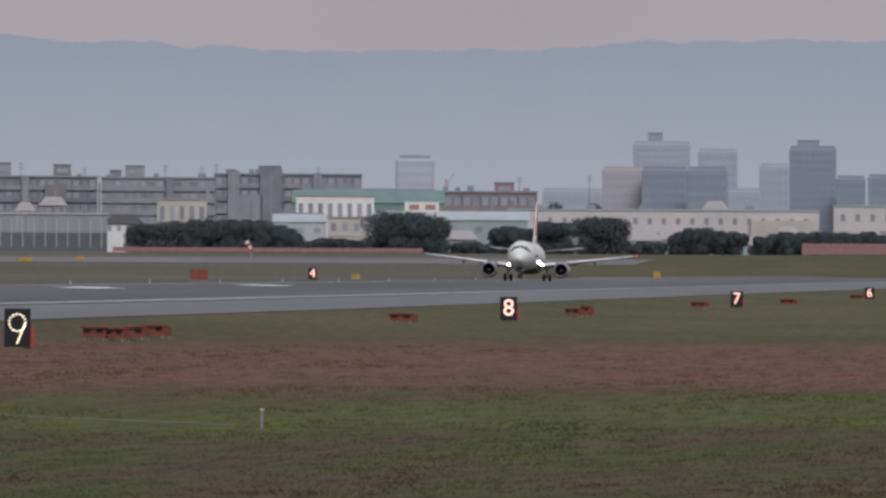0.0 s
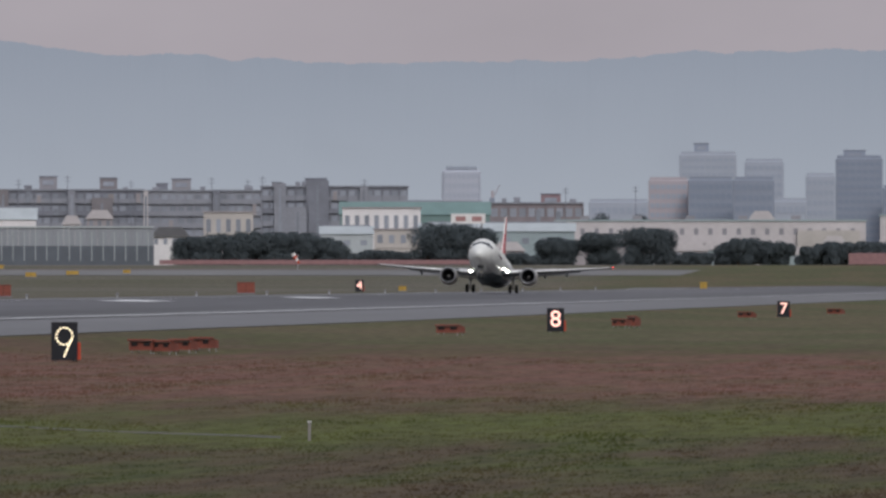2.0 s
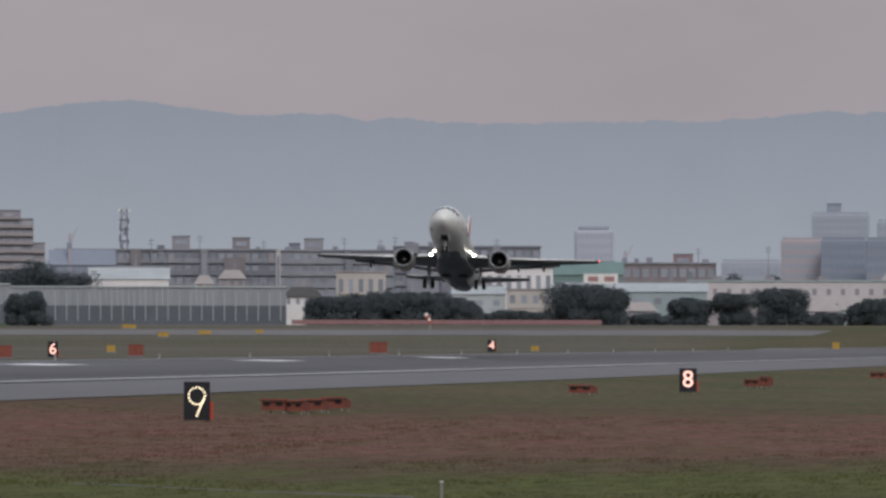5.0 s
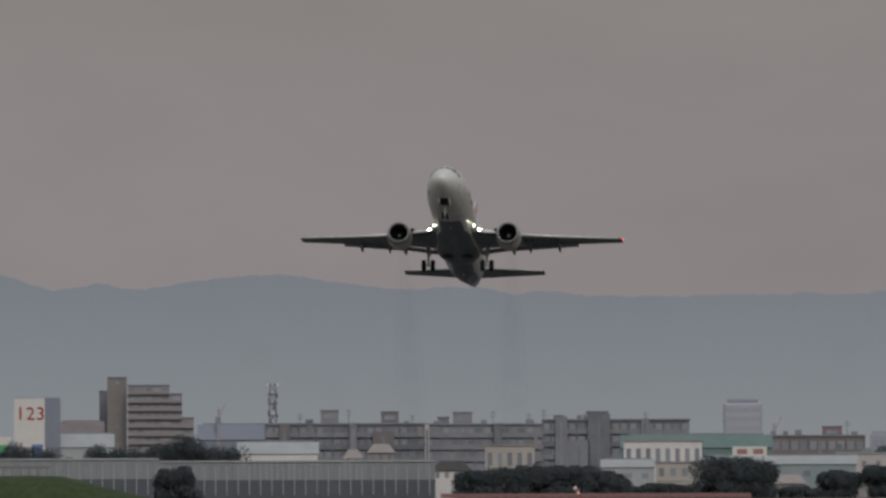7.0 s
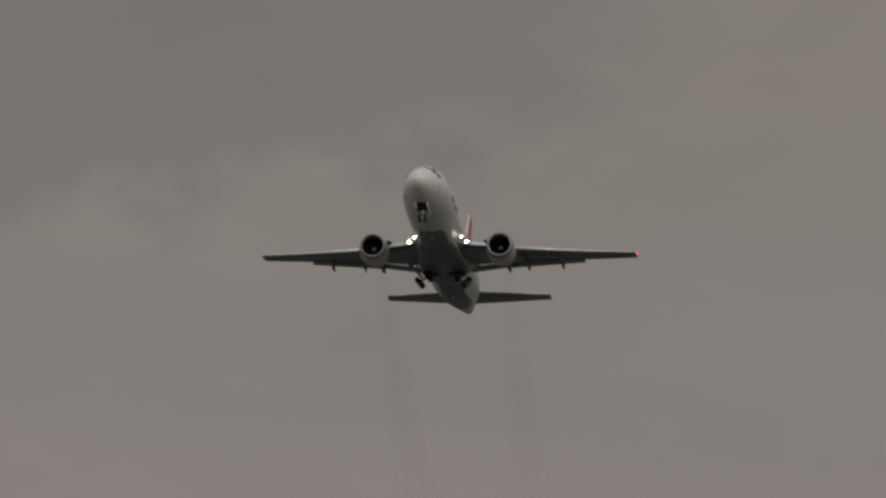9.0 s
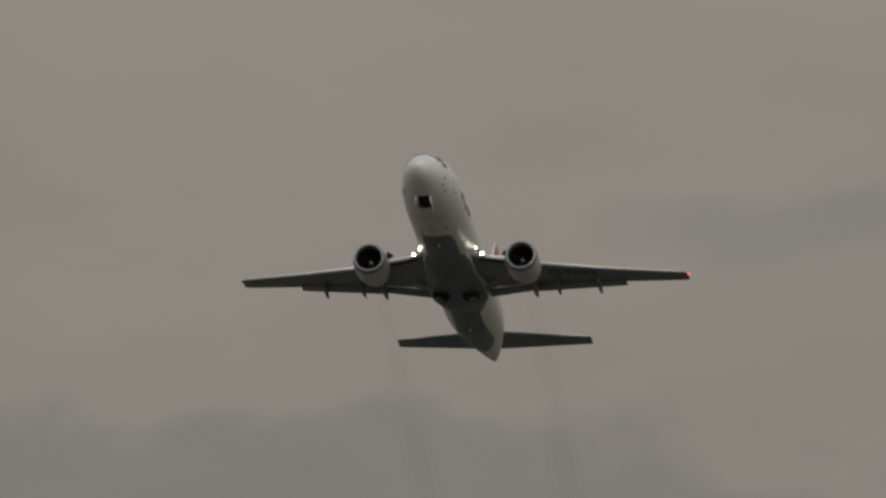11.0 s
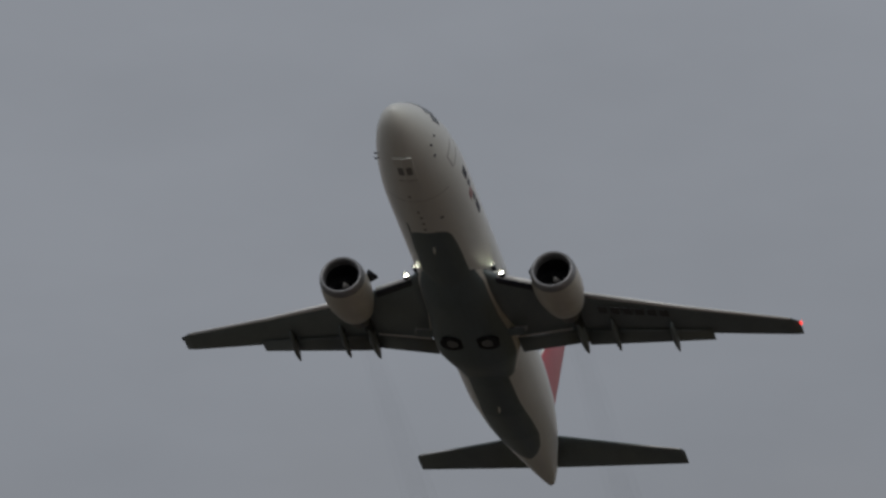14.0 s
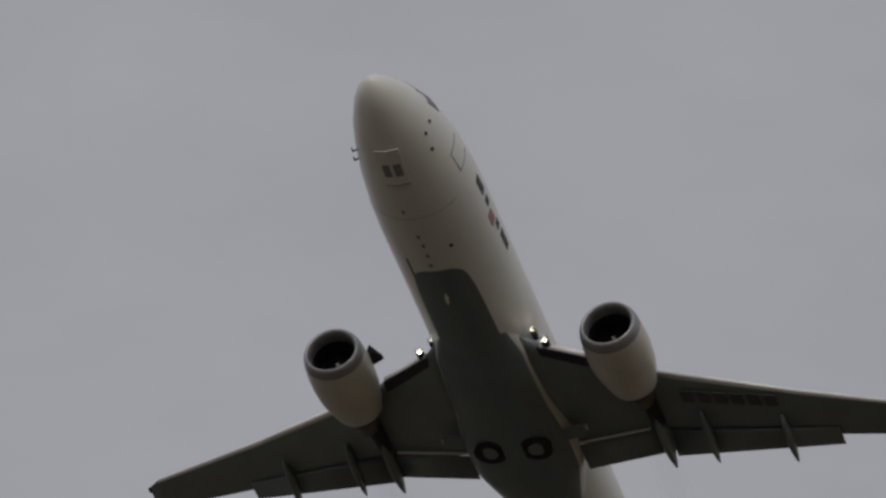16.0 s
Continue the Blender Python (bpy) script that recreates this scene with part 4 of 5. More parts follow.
apartment_tower(-7.115, 3690, 3.8, 39.6, 13, 1, PINK_WALL)
apartment_tower(-7.058, 3690, 3.6, 32.3, 9, 1, PINK_WALL)
apartment_tower(-7.454, 3720, 2.8, 40.8, 8, 1, CONCRETE)
sign_block(-7.768, 3300, 12.6, 35.1)
shed(-7.559, 3400, 11.9, 29.4, BROWN_ROOF, 4)
shed(-7.538, 3300, 14.6, 25.3, PALE_ROOF, 5)
shed(-6.634, 3300, 21.5, 22.9, WHITE_WALL, 7)
shed(-6.794, 3600, 26.8, 29.9, HAZE_DARK, 7)
office_tower(-3.700, 4350, 21.4, 31.1, 4, 8, HAZE_BLUE)
office_tower(-2.890, 4380, 11.8, 31.6, 4, 5, HAZE_BLUE)
office_tower(-4.612, 4400, 12.7, 31.1, 4, 5, HAZE_BLUE)
billboard(-4.410, 3180, 9.0, 20.7)
small_house(-3.026, 3345, 6.4, 22.3, WHITE_WALL)
mast(-6.658, 3600, 3.0, 42.0)
crane_mast(-6.914, 3600, 2.3, 35.4)
crane_mast(-4.296, 3600, 2.2, 30.4)
fence(-5.135, 2850, 72.6, 8.2)
fence(-2.321, 2850, 29.2, 9.8)
tree_row(-5.388, 2900, 42.5, 14.5)
tree_row(-4.474, 2900, 20.9, 17.0)
tree_row(-3.987, 2950, 10.2, 13.7)
tree_row(-3.791, 2950, 9.2, 15.1)
tree_row(-3.566, 2900, 13.2, 16.3)
tree_row(-3.068, 2900, 18.9, 13.1)
tree_row(-2.495, 2900, 36.4, 12.4)
tree_row(-3.80, 3420, 9.0, 22.4)
tree_row(-3.60, 3420, 8.0, 22.0)
tree_row(-4.824, 2900, 14.6, 10.2)
tree_row(-4.173, 2900, 9.4, 9.5)
tree_row(-3.345, 2900, 9.2, 9.8)
tree_row(-7.878, 3000, 23.7, 21.7)
tree_row(-7.409, 3000, 17.0, 20.3)
tree_row(-7.022, 3000, 23.4, 22.4)
tree_row(-7.107, 2800, 8.2, 14.4)


for i in range(26):
    b = -8.3 + 6.2 * (i + rng.random()) / 26
    d = rng.uniform(3060, 3240)
    small_house(b, d, rng.uniform(5, 11), 6.9 + rng.uniform(4.5, 8.0), rng.choice((PINK_WALL, WHITE_WALL, CREAM_PINK, GREY_TAN, TEAL_CLAD, DARK_HOUSE)))

def roof_pole(b, d, top):
    x, y = at(b, d)
    s = root("antenna_pole", pose(x, y, gz(x, y)), "thin grey antenna pole rising above the roofs", "antenna", "antenna poles")
    h = top - gz(x, y)
    part("shaft", tube(bmesh.new(), (0, 0, -0.5), (0, 0, h), 0.16, 0.08, 8), CONCRETE, s)
    for k in (0.93, 0.97):
        part("crossbar", boxed(-0.9, 0.9, -0.05, 0.05, h * k, h * k + 0.14), CONCRETE, s)


for b, t in ((-6.0, 31.5), (-5.62, 32.5), (-5.45, 31.8), (-5.38, 32.8), (-4.9, 32.0), (-6.3, 33.0), (-3.95, 29.5), (-6.53, 32.0), (-3.62, 30.0)):
    roof_pole(b, 3445, t)


def mound():
    """A grassy bank in front of the wall."""
    bm = bmesh.new()
    x0, y0 = at(-7.85, 2780)
    n = 24
    vs = []
    for i in range(n + 1):
        row = []
        for j in range(9):
            u, v = i / n, j / 8
            hgt = 6.0 * math.sin(math.pi * v) ** 0.7 * min(1.0, (1 - u) * 2.6) * min(1, u * 6 + 0.1)
            x, y = x0 - 28 + u * 60, y0 - 10 + v * 26
            row.append(bm.verts.new((x, y, gz(x, y) - 0.1 + hgt + 0.2 * noise.noise(Vector((x * 0.3, y * 0.3, 0))))))
        vs.append(row)
    for i in range(n):
        for j in range(8):
            bm.faces.new((vs[i][j], vs[i + 1][j], vs[i + 1][j + 1], vs[i][j + 1]))
    m = mat("bank_grass", (0.05, 0.075, 0.03), 0.95, vary=0.35, scale=0.5)
    tagged(link("grass_bank", bm, m, smooth=True), "dark green grassy bank before the wall", "bank", kind="structure")
    s = root("guard_rail", facing(-7.84, 2830), "dark horizontal guard rail on short posts", "rail")
    rx, ry = at(-7.84, 2830)
    z = 4 + 2830 * math.tan(radians(0.212)) - gz(rx, ry)
    part("rail", boxed(-9, 6.5, 0, 0.3, z - 0.35, z + 0.25), BROWN, s)
    for i in range(8):
        part("post", boxed(-8.5 + i * 2, -8.2 + i * 2, 0.05, 0.25, -0.5, z - 0.3), BROWN, s)


mound()


# ---- rough grass ----
def tufts(name, count, y0, y1, material, h0, h1, label, keep):
    """Tufts of upright blades scattered over the near ground."""
    r = random.Random(11 + count)
    vs, fs = [], []
    made = 0
    while made < count:
        y = y0 * (y1 / y0) ** r.random()
        half = 0.075 * y + 3
        x = -0.082 * y + r.uniform(-half, half)
        if not keep(x, y) or x < -70:
            continue
        made += 1
        z = gz(x, y)
        lush = 0.5 + noise.noise(Vector((x * 0.2, y * 0.05, 9)))
        for _ in range(5):
            a, hh, ww = r.uniform(-1.2, 1.2), r.uniform(h0, h1) * max(0.4, lush), r.uniform(0.02, 0.05) * (1 + y / 350)
            dx, dy = r.uniform(-0.3, 0.3), r.uniform(-0.3, 0.3)
            k = len(vs)
            vs += [(x + dx - ww * math.cos(a), y + dy - ww * math.sin(a), z - 0.05), (x + dx + ww * math.cos(a), y + dy + ww * math.sin(a), z - 0.05), (x + dx + r.uniform(-0.15, 0.15), y + dy, z + hh)]
            fs.append((k, k + 1, k + 2))
    me = bpy.data.meshes.new(name)
    me.from_pydata(vs, [], fs)
    me.materials.append(material)
    me.normals_split_custom_set_from_vertices([(0, -0.3, 0.95)] * len(vs))
    tagged(new(name, me), label, "grass", kind="stuff")


tufts("grass_tufts", 16000, 170, 560, GRASS, 0.03, 0.10, "tufts of rough green, straw-coloured and reddish grass", lambda x, y: True)


# ---- the airliner: nose at the origin, x forward, y to its left, z up ----
jet = root("airliner", Matrix(), "white twin-engine airliner with grey belly and red tail, taking off", "airliner")
BODY_X = (0.0, -0.06, -0.2, -0.5, -1.0, -2.0, -3.0, -4.5, -6.0, -7.2, -22.5, -25.5, -28.5, -31.0, -33.2, -35.0, -36.0)
BODY_W = (0.03, 0.17, 0.33, 0.56, 0.82, 1.18, 1.43, 1.69, 1.84, 1.88, 1.88, 1.85, 1.63, 1.27, 0.86, 0.48, 0.20)
BODY_H = (0.03, 0.17, 0.33, 0.56, 0.84, 1.27, 1.60, 1.87, 1.98, 2.00, 2.00, 1.94, 1.70, 1.35, 0.97, 0.60, 0.30)
BODY_Z = (-0.50, -0.50, -0.50, -0.48, -0.42, -0.28, -0.14, -0.03, 0.0, 0.0, 0.0, 0.06, 0.25, 0.44, 0.56, 0.60, 0.58)


def section(x):
    k, xs = -x, [-v for v in BODY_X]
    return [float(np.interp(k, xs, v)) for v in (BODY_W, BODY_H, BODY_Z)]


def skin(x, a, off=0.0):
    """A point of the fuselage's skin: a in degrees from straight down, positive to its left."""
    w, h, z = section(x)
    r = radians(a)
    return Vector((x, (w + off) * math.sin(r), z - (h + off) * math.cos(r)))


def patch(name, x0, x1, a0, a1, material, label="", off=0.02, nx=6, na=6, parent=None, shape=None):
    """A thin panel laid on the skin."""
    bm = bmesh.new()
    rings = []
    for i in range(nx + 1):
        x = x0 + (x1 - x0) * i / nx
        lo, hi = (a0, a1) if shape is None else shape(i / nx, a0, a1)
        rings.append([skin(x, lo + (hi - lo) * j / na, off) for j in range(na + 1)] + [skin(x, hi - (hi - lo) * j / na, -0.02) for j in range(na + 1)])
    loft(bm, rings)
    return part(name, bm, material, parent or jet, label, smooth=False)


def fuselage():
    bm = bmesh.new()
    stations = [-0.0, -0.02, -0.06, -0.12, -0.2, -0.35, -0.5, -0.75] + [-1 - 0.5 * i for i in range(12)] + [-7.2 - 1.0 * i for i in range(16)] + [-23 - 0.75 * i for i in range(15)] + [-34.2, -34.7, -35.2, -35.6, -35.85, -36.0]
    loft(bm, [[skin(x, 360 * j / 48) for j in range(48)] for x in stations])
    part("fuselage", bm, PAINT_WHITE, jet, smooth=True)


fuselage()


def belly_edge(f, lo, hi):
    """The grey belly's outline: a blunt rounded front, nearly straight sides, a rounded tail end."""
    k = float(np.interp(f, (0, 0.004, 0.012, 0.025, 0.055, 0.10, 0.19, 0.23, 0.45, 0.56, 0.70, 0.80, 0.88, 0.94, 0.975, 1.0), (0.35, 0.52, 0.66, 0.74, 0.80, 0.83, 0.86, 1.0, 1.0, 0.74, 0.76, 0.90, 0.96, 0.82, 0.52, 0.08)))
    return lo * k, hi * k


patch("belly_panel", -8.4, -31.4, -40, 40, PAINT_GREY, "dark grey painted belly", 0.015, nx=150, na=16, shape=belly_edge)


def belly_fairing():
    """The bulge between belly and wings: grey below, a cream strip along each side."""
    bm, rings = bmesh.new(), []
    angles = (-90, -84, -78, -72, -66, -60, -52, -44, -36, -28, -20, -10, 0, 10, 20, 28, 36, 44, 52, 60, 66, 72, 78, 84, 90)
    for i in range(33):
        f = i / 32
        x = -12.4 - f * 9.8
        k = smooth01(f, 0.0, 0.3) * smooth01(1 - f, 0.0, 0.25)
        half = float(np.interp(f, (0, 0.12, 0.4, 0.58, 0.75, 1.0), (1.30, 1.62, 1.74, 1.98, 1.95, 1.25)))
        rings.append([(x, half * math.sin(radians(a)), -1.05 - (0.88 + 0.37 * k) * max(0, math.cos(radians(a))) ** 0.7) for a in angles])
    loft(bm, rings, closed=False, caps=False)
    f = part("belly_fairing", bm, [PAINT_GREY, NACELLE], jet, "grey wing-to-body fairing with cream sides", smooth=True)
    for p in f.data.polygons:
        p.material_index = 1 if p.index % 24 < 4 or p.index % 24 > 19 else 0


belly_fairing()
# Ram-air inlets are not cut in; black triangles paint the shade of the openings.
for side in (1, -1):
    patch("air_inlet_shade", -13.2, -13.75, side * 40, side * 50, ENGINE_DARK, "black patch painting the shade in the ram-air inlet", 0.09, nx=3, na=3, shape=lambda f, lo, hi: (hi + (lo - hi) * f, hi))

# Cockpit windows round the brow.
for side in (1, -1):
    for a0, a1, x0, x1 in ((152, 178, -1.95, -2.6), (128, 150, -2.05, -2.95), (112, 126, -2.5, -3.2)):
        patch("cockpit_window", x0, x1, side * a0, side * a1, COCKPIT, "dark cockpit window", 0.02, nx=3, na=3)
# Doors, hatch outlines, drains and probes.
for x0, x1, a0, a1 in ((-4.2, -4.23, 75, 104), (-5.07, -5.10, 75, 104), (-4.2, -5.10, 74, 75.2)):
    patch("door_seam", x0, x1, a0, a1, MARK_GREY, "", 0.012, nx=2, na=6)
for x, a in ((-5.2, -7), (-6.48, -2), (-6.96, -1), (-7.48, -1), (-8.0, -2)):
    patch("drain_hole", x, x - 0.16, a - 1.9, a + 1.9, MARK_GREY, "", 0.015, nx=1, na=1)
for x, a in ((-2.52, 80), (-2.6, 62), (-3.24, 56), (-7.3, 24)):
    patch("static_port", x, x - 0.12, a, a + 4, MARK_DARK, "", 0.02, nx=1, na=1)
patch("seam", -5.65, -5.67, -50, 52, MARK_GREY, "", 0.006, nx=1, na=12)
patch("marking", -7.88, -9.16, -29, -26.8, MARK_DARK, "thin dark stripe", 0.012, nx=2, na=1)
for x in (-3.05, -3.5):
    bm = tube(bmesh.new(), skin(x, -62), skin(x, -62, 0.16), 0.03, 0.03, 6)
    tube(bm, skin(x, -62, 0.16), skin(x, -62, 0.16) + Vector((0.2, 0, 0)), 0.03, 0.015, 6)
    part("probe", bm, MARK_DARK, jet, "small dark air-data probe")
for x in (-9.8, -24.6):
    bm = loft(bmesh.new(), [[skin(x, 0) + Vector((dx, dy, -dz)) for dx, dy in ((0.25, 0), (0, 0.05), (-0.25, 0), (0, -0.05))] for dz in (-0.05, 0.17)])
    part("blade_antenna", bm, PAINT_WHITE, jet, "small white blade antenna")
# Airline lettering on the side, as plain shapes.
for side in (1, -1):
    for x0, x1, a0, a1, mt in ((-6.2, -6.95, 86, 96, MARK_DARK), (-7.2, -7.55, 86, 94, MARK_DARK), (-7.75, -8.3, 79, 90, MARK_RED), (-8.45, -8.8, 86, 94, MARK_DARK), (-9.05, -9.9, 86, 95, MARK_DARK)):
        patch("marking", x0, x1, side * a0, side * a1, mt, "", 0.012, nx=2, na=3)


def blade(bm, stations, n=14):
    """A wing-like solid: stations of (leading x, trailing x, y, z, thickness share)."""
    rings = []
    for le, te, y, z, th in stations:
        c = le - te
        up, lo = [], []
        for i in range(n + 1):
            f = 0.5 - 0.5 * math.cos(math.pi * i / n)
            t = 5 * th * (0.2969 * math.sqrt(f) - 0.126 * f - 0.3516 * f ** 2 + 0.2843 * f ** 3 - 0.1036 * f ** 4)
            up.append((le - f * c, y, z + t * c * 1.1 + 0.0))
            lo.append((le - f * c, y, z - t * c * 0.9 - 0.002))
        rings.append(up + lo[::-1][1:-1])
    return loft(bm, rings)


def nose_strip(bm, stations, above, below, n=8):
    """The front of a wing-like solid as a shell just proud of it: shares of the chord above and below."""
    rings = []
    for le, te, y, z, th in stations:
        c, pts = le - te, []
        for i in range(-n, n + 1):
            f = (abs(i) / n) ** 2 * (above if i < 0 else below)
            t = 5 * th * (0.2969 * math.sqrt(f) - 0.126 * f - 0.3516 * f ** 2 + 0.2843 * f ** 3 - 0.1036 * f ** 4)
            pts.append((le - f * c + 0.02, y, z + (t * c * 1.1 + 0.012 if i < 0 else -t * c * 0.9 - 0.012)))
        rings.append(pts)
    return loft(bm, rings)


def wing_z(y):
    return -1.22 + (abs(y) - 1.6) * 0.128


def wing(side):
    def st(le, te, y, th):
        return (le, te, side * y, wing_z(y), th)
    w = part("wing", blade(bmesh.new(), [st(-13.0, -19.3, 1.4, 0.12), st(-13.75, -19.3, 2.0, 0.12), st(-16.0, -19.6, 4.9, 0.12), st(-18.7, -21.15, 9.6, 0.10), st(-21.0, -22.5, 14.0, 0.09), st(-21.4, -22.55, 14.4, 0.07)]), WING_GREY, jet, "grey swept wing", smooth=True)
    part("leading_edge", nose_strip(bmesh.new(), [st(-13.75, -19.3, 2.0, 0.12), st(-15.05, -19.45, 3.9, 0.12)], 0.12, 0.02), LEAD_EDGE, w, "pale inboard leading edge", smooth=True)
    part("leading_edge", nose_strip(bmesh.new(), [st(-16.3, -19.75, 5.4, 0.118), st(-18.7, -21.15, 9.6, 0.10), st(-21.0, -22.5, 14.0, 0.09)], 0.20, 0.06), LEAD_EDGE, w, "pale leading-edge slat", smooth=True)
    part("krueger_flap", blade(bmesh.new(), [(le + 0.25, le - 0.35, side * y, wing_z(y) - 0.18, 0.16) for le, y in ((-13.9, 1.95), (-15.25, 3.9))], 6), MARK_DARK, w, "dark leading-edge flap")
    part("flap", blade(bmesh.new(), [(-19.05, -20.4, side * 1.95, wing_z(1.95) - 0.22, 0.10), (-19.15, -20.35, side * 5.05, wing_z(5.05) - 0.20, 0.10)], 8), FLAP_GREY, w, "lowered trailing-edge flap", smooth=True)
    part("flap", blade(bmesh.new(), [(-19.25, -20.7, side * 4.97, wing_z(4.97) - 0.16, 0.09), (-20.9, -21.85, side * 10.5, wing_z(10.5) - 0.10, 0.09)], 8), FLAP_GREY, w, "lowered trailing-edge flap", smooth=True)
    part("flap_gap", loft(bmesh.new(), [[(xx, side * yy, wing_z(yy) - zz) for xx, zz in ((-18.82, 0.31), (-18.82, 0.25), (-18.89, 0.25), (-18.89, 0.31))] for yy in (2.0, 4.5)]), SIGN_WHITE, w, "pale flap slot edge")
    for y, x0, x1 in ((4.85, -17.9, -20.95), (6.3, -18.5, -21.15), (8.85, -19.5, -21.9)):
        bm, rings = bmesh.new(), []
        for i in range(9):
            f = i / 8
            r = (0.29 if y < 5 else 0.22) * math.sin(math.pi * (0.06 + 0.90 * f)) ** 0.7
            zc = wing_z(y) - 0.28 - 0.10 * f
            rings.append([(x0 + (x1 - x0) * f, side * y + r * 0.6 * math.cos(2 * math.pi * j / 10), zc + r * 1.2 * math.sin(2 * math.pi * j / 10)) for j in range(10)])
        loft(bm, rings)
        part("flap_track_fairing", bm, WING_GREY, w, smooth=True)
    tip = bmesh.new()
    bmesh.ops.create_uvsphere(tip, u_segments=10, v_segments=6, radius=0.07, matrix=Matrix.Translation((-21.55, side * 14.42, wing_z(14.4))) @ Matrix.Diagonal((2.2, 1, 1, 1)))
    part("navigation_light", tip, NAV_RED if side > 0 else DARK_LENS, w, "red navigation lamp" if side > 0 else "unlit navigation lamp")
    for y, x, z, r, deep in ((2.2, -13.72, -1.08, 0.115, 0.12), (1.80, -13.62, -0.74, 0.085, 0.16)):
        can = [[(x + dx, side * y + rr * math.cos(2 * math.pi * j / 20), z + rr * math.sin(2 * math.pi * j / 20)) for j in range(20)] for dx, rr in ((-0.3, r + 0.02), (deep, r + 0.02), (deep, r), (-0.14, r))]
        part("lamp_housing", loft(bmesh.new(), can, caps=False), MARK_DARK, w, "dark lamp recess")
        part("landing_light", tube(bmesh.new(), (x - 0.16, side * y, z), (x - 0.11, side * y, z), r, r, 20), LAMP_LIT, w, "lit landing lamp in the wing root")
    if side > 0:
        for i in range(6):
            y = 5.9 + i * 0.52
            le = -17.2 - 0.44 * (y - 5.9)
            part("marking", loft(bmesh.new(), [[(le + dx - 0.44 * dy, y + dy, wing_z(y + dy) - 0.262 + 0.016 * i - dz) for dx, dy in ((0, 0), (0, 0.38), (-0.6, 0.38), (-0.6, 0))] for dz in (0, 0.02)]), MARK_FAINT, w)
    return w


wing(1)
wing(-1)


def ring(x, y, z, r, n=36, flat=1.0):
    out = []
    for j in range(n):
        a = 2 * math.pi * j / n
        dz = math.sin(a)
        out.append((x, y + r * math.cos(a), z + r * (dz if dz > 0 else dz * flat)))
    return out


def engine(side):
    y, z = side * 4.85, -1.78
    e = new("engine")
    e.parent = jet
    e["label"] = "cream engine nacelle with a bare metal inlet lip"
    x0 = -12.25
    part("lip", loft(bmesh.new(), [ring(x0 + dx, y, z, r, flat=0.94) for dx, r in ((-0.55, 0.80), (-0.25, 0.79), (-0.06, 0.83), (0.0, 0.885), (-0.03, 0.94), (-0.15, 1.0), (-0.38, 1.045))], caps=False), BARE_METAL, e, "bare metal inlet lip", smooth=True)
    part("cowl", loft(bmesh.new(), [ring(x0 - dx, y, z + dz, r, flat=0.95) for dx, r, dz in ((0.38, 1.048, 0), (0.9, 1.10, 0), (1.5, 1.11, 0.0), (2.2, 1.06, 0.03), (2.9, 0.93, 0.07), (3.4, 0.80, 0.10), (3.42, 0.74, 0.10))], caps=False), NACELLE, e, smooth=True)
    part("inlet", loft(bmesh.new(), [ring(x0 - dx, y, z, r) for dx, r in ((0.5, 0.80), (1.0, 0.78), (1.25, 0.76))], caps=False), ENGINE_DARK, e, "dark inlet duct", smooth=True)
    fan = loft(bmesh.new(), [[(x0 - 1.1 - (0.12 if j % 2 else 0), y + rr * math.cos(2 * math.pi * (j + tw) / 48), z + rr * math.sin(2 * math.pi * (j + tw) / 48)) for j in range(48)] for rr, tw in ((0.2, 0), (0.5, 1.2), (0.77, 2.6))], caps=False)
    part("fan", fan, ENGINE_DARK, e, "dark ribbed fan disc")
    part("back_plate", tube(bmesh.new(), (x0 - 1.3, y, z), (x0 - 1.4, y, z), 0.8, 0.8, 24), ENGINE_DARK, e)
    part("spinner", tube(bmesh.new(), (x0 - 1.3, y, z), (x0 - 0.75, y, z), 0.22, 0.03, 16), MARK_GREY, e, "grey spinner", smooth=True)
    part("core_nozzle", loft(bmesh.new(), [ring(x0 - dx, y, z + 0.1, r) for dx, r in ((3.2, 0.62), (3.8, 0.52), (4.4, 0.42), (4.42, 0.3))]), NOZZLE, e, "dark metal exhaust nozzle", smooth=True)
    part("pylon", loft(bmesh.new(), [[(xx, y - hw, zz), (xx, y + hw, zz), (xx, y + hw, zt), (xx, y - hw, zt)] for xx, hw, zz, zt in ((-13.3, 0.06, -0.85, -0.66), (-14.6, 0.2, -1.0, -0.5), (-16.5, 0.24, -1.45, -0.75), (-18.6, 0.16, -1.25, -0.8), (-19.6, 0.05, -1.0, -0.8))]), ENGINE_DARK, e, "dark pylon fairing", smooth=True)
    bm = loft(bmesh.new(), [[(xx, y - side * 1.02, z + 0.42 + dz), (xx, y - side * (1.02 + hh), z + 0.62 + dz), (xx, y - side * (1.02 + hh), z + 0.66 + dz), (xx, y - side * 1.02, z + 0.47 + dz)] for xx, hh, dz in ((x0 - 0.7, 0.05, 0), (x0 - 1.3, 0.34, 0), (x0 - 1.5, 0.34, 0))])
    part("strake", bm, MARK_DARK, e, "dark nacelle strake")
    return e


engine(1)
engine(-1)


def tailplane(side):
    s = part("tailplane", blade(bmesh.new(), [(-32.3, -35.5, side * 0.3, 0.95, 0.09), (-35.2, -36.6, side * 6.25, 1.62, 0.08), (-35.4, -36.6, side * 6.36, 1.63, 0.06)]), WING_GREY, jet, "grey horizontal tailplane", smooth=True)
    part("leading_edge", nose_strip(bmesh.new(), [(-32.85, -35.7, side * 1.2, 1.05, 0.09), (-35.17, -36.6, side * 6.2, 1.614, 0.08)], 0.08, 0.02), LEAD_EDGE, s, "pale leading edge", smooth=True)
    return s


tailplane(1)
tailplane(-1)


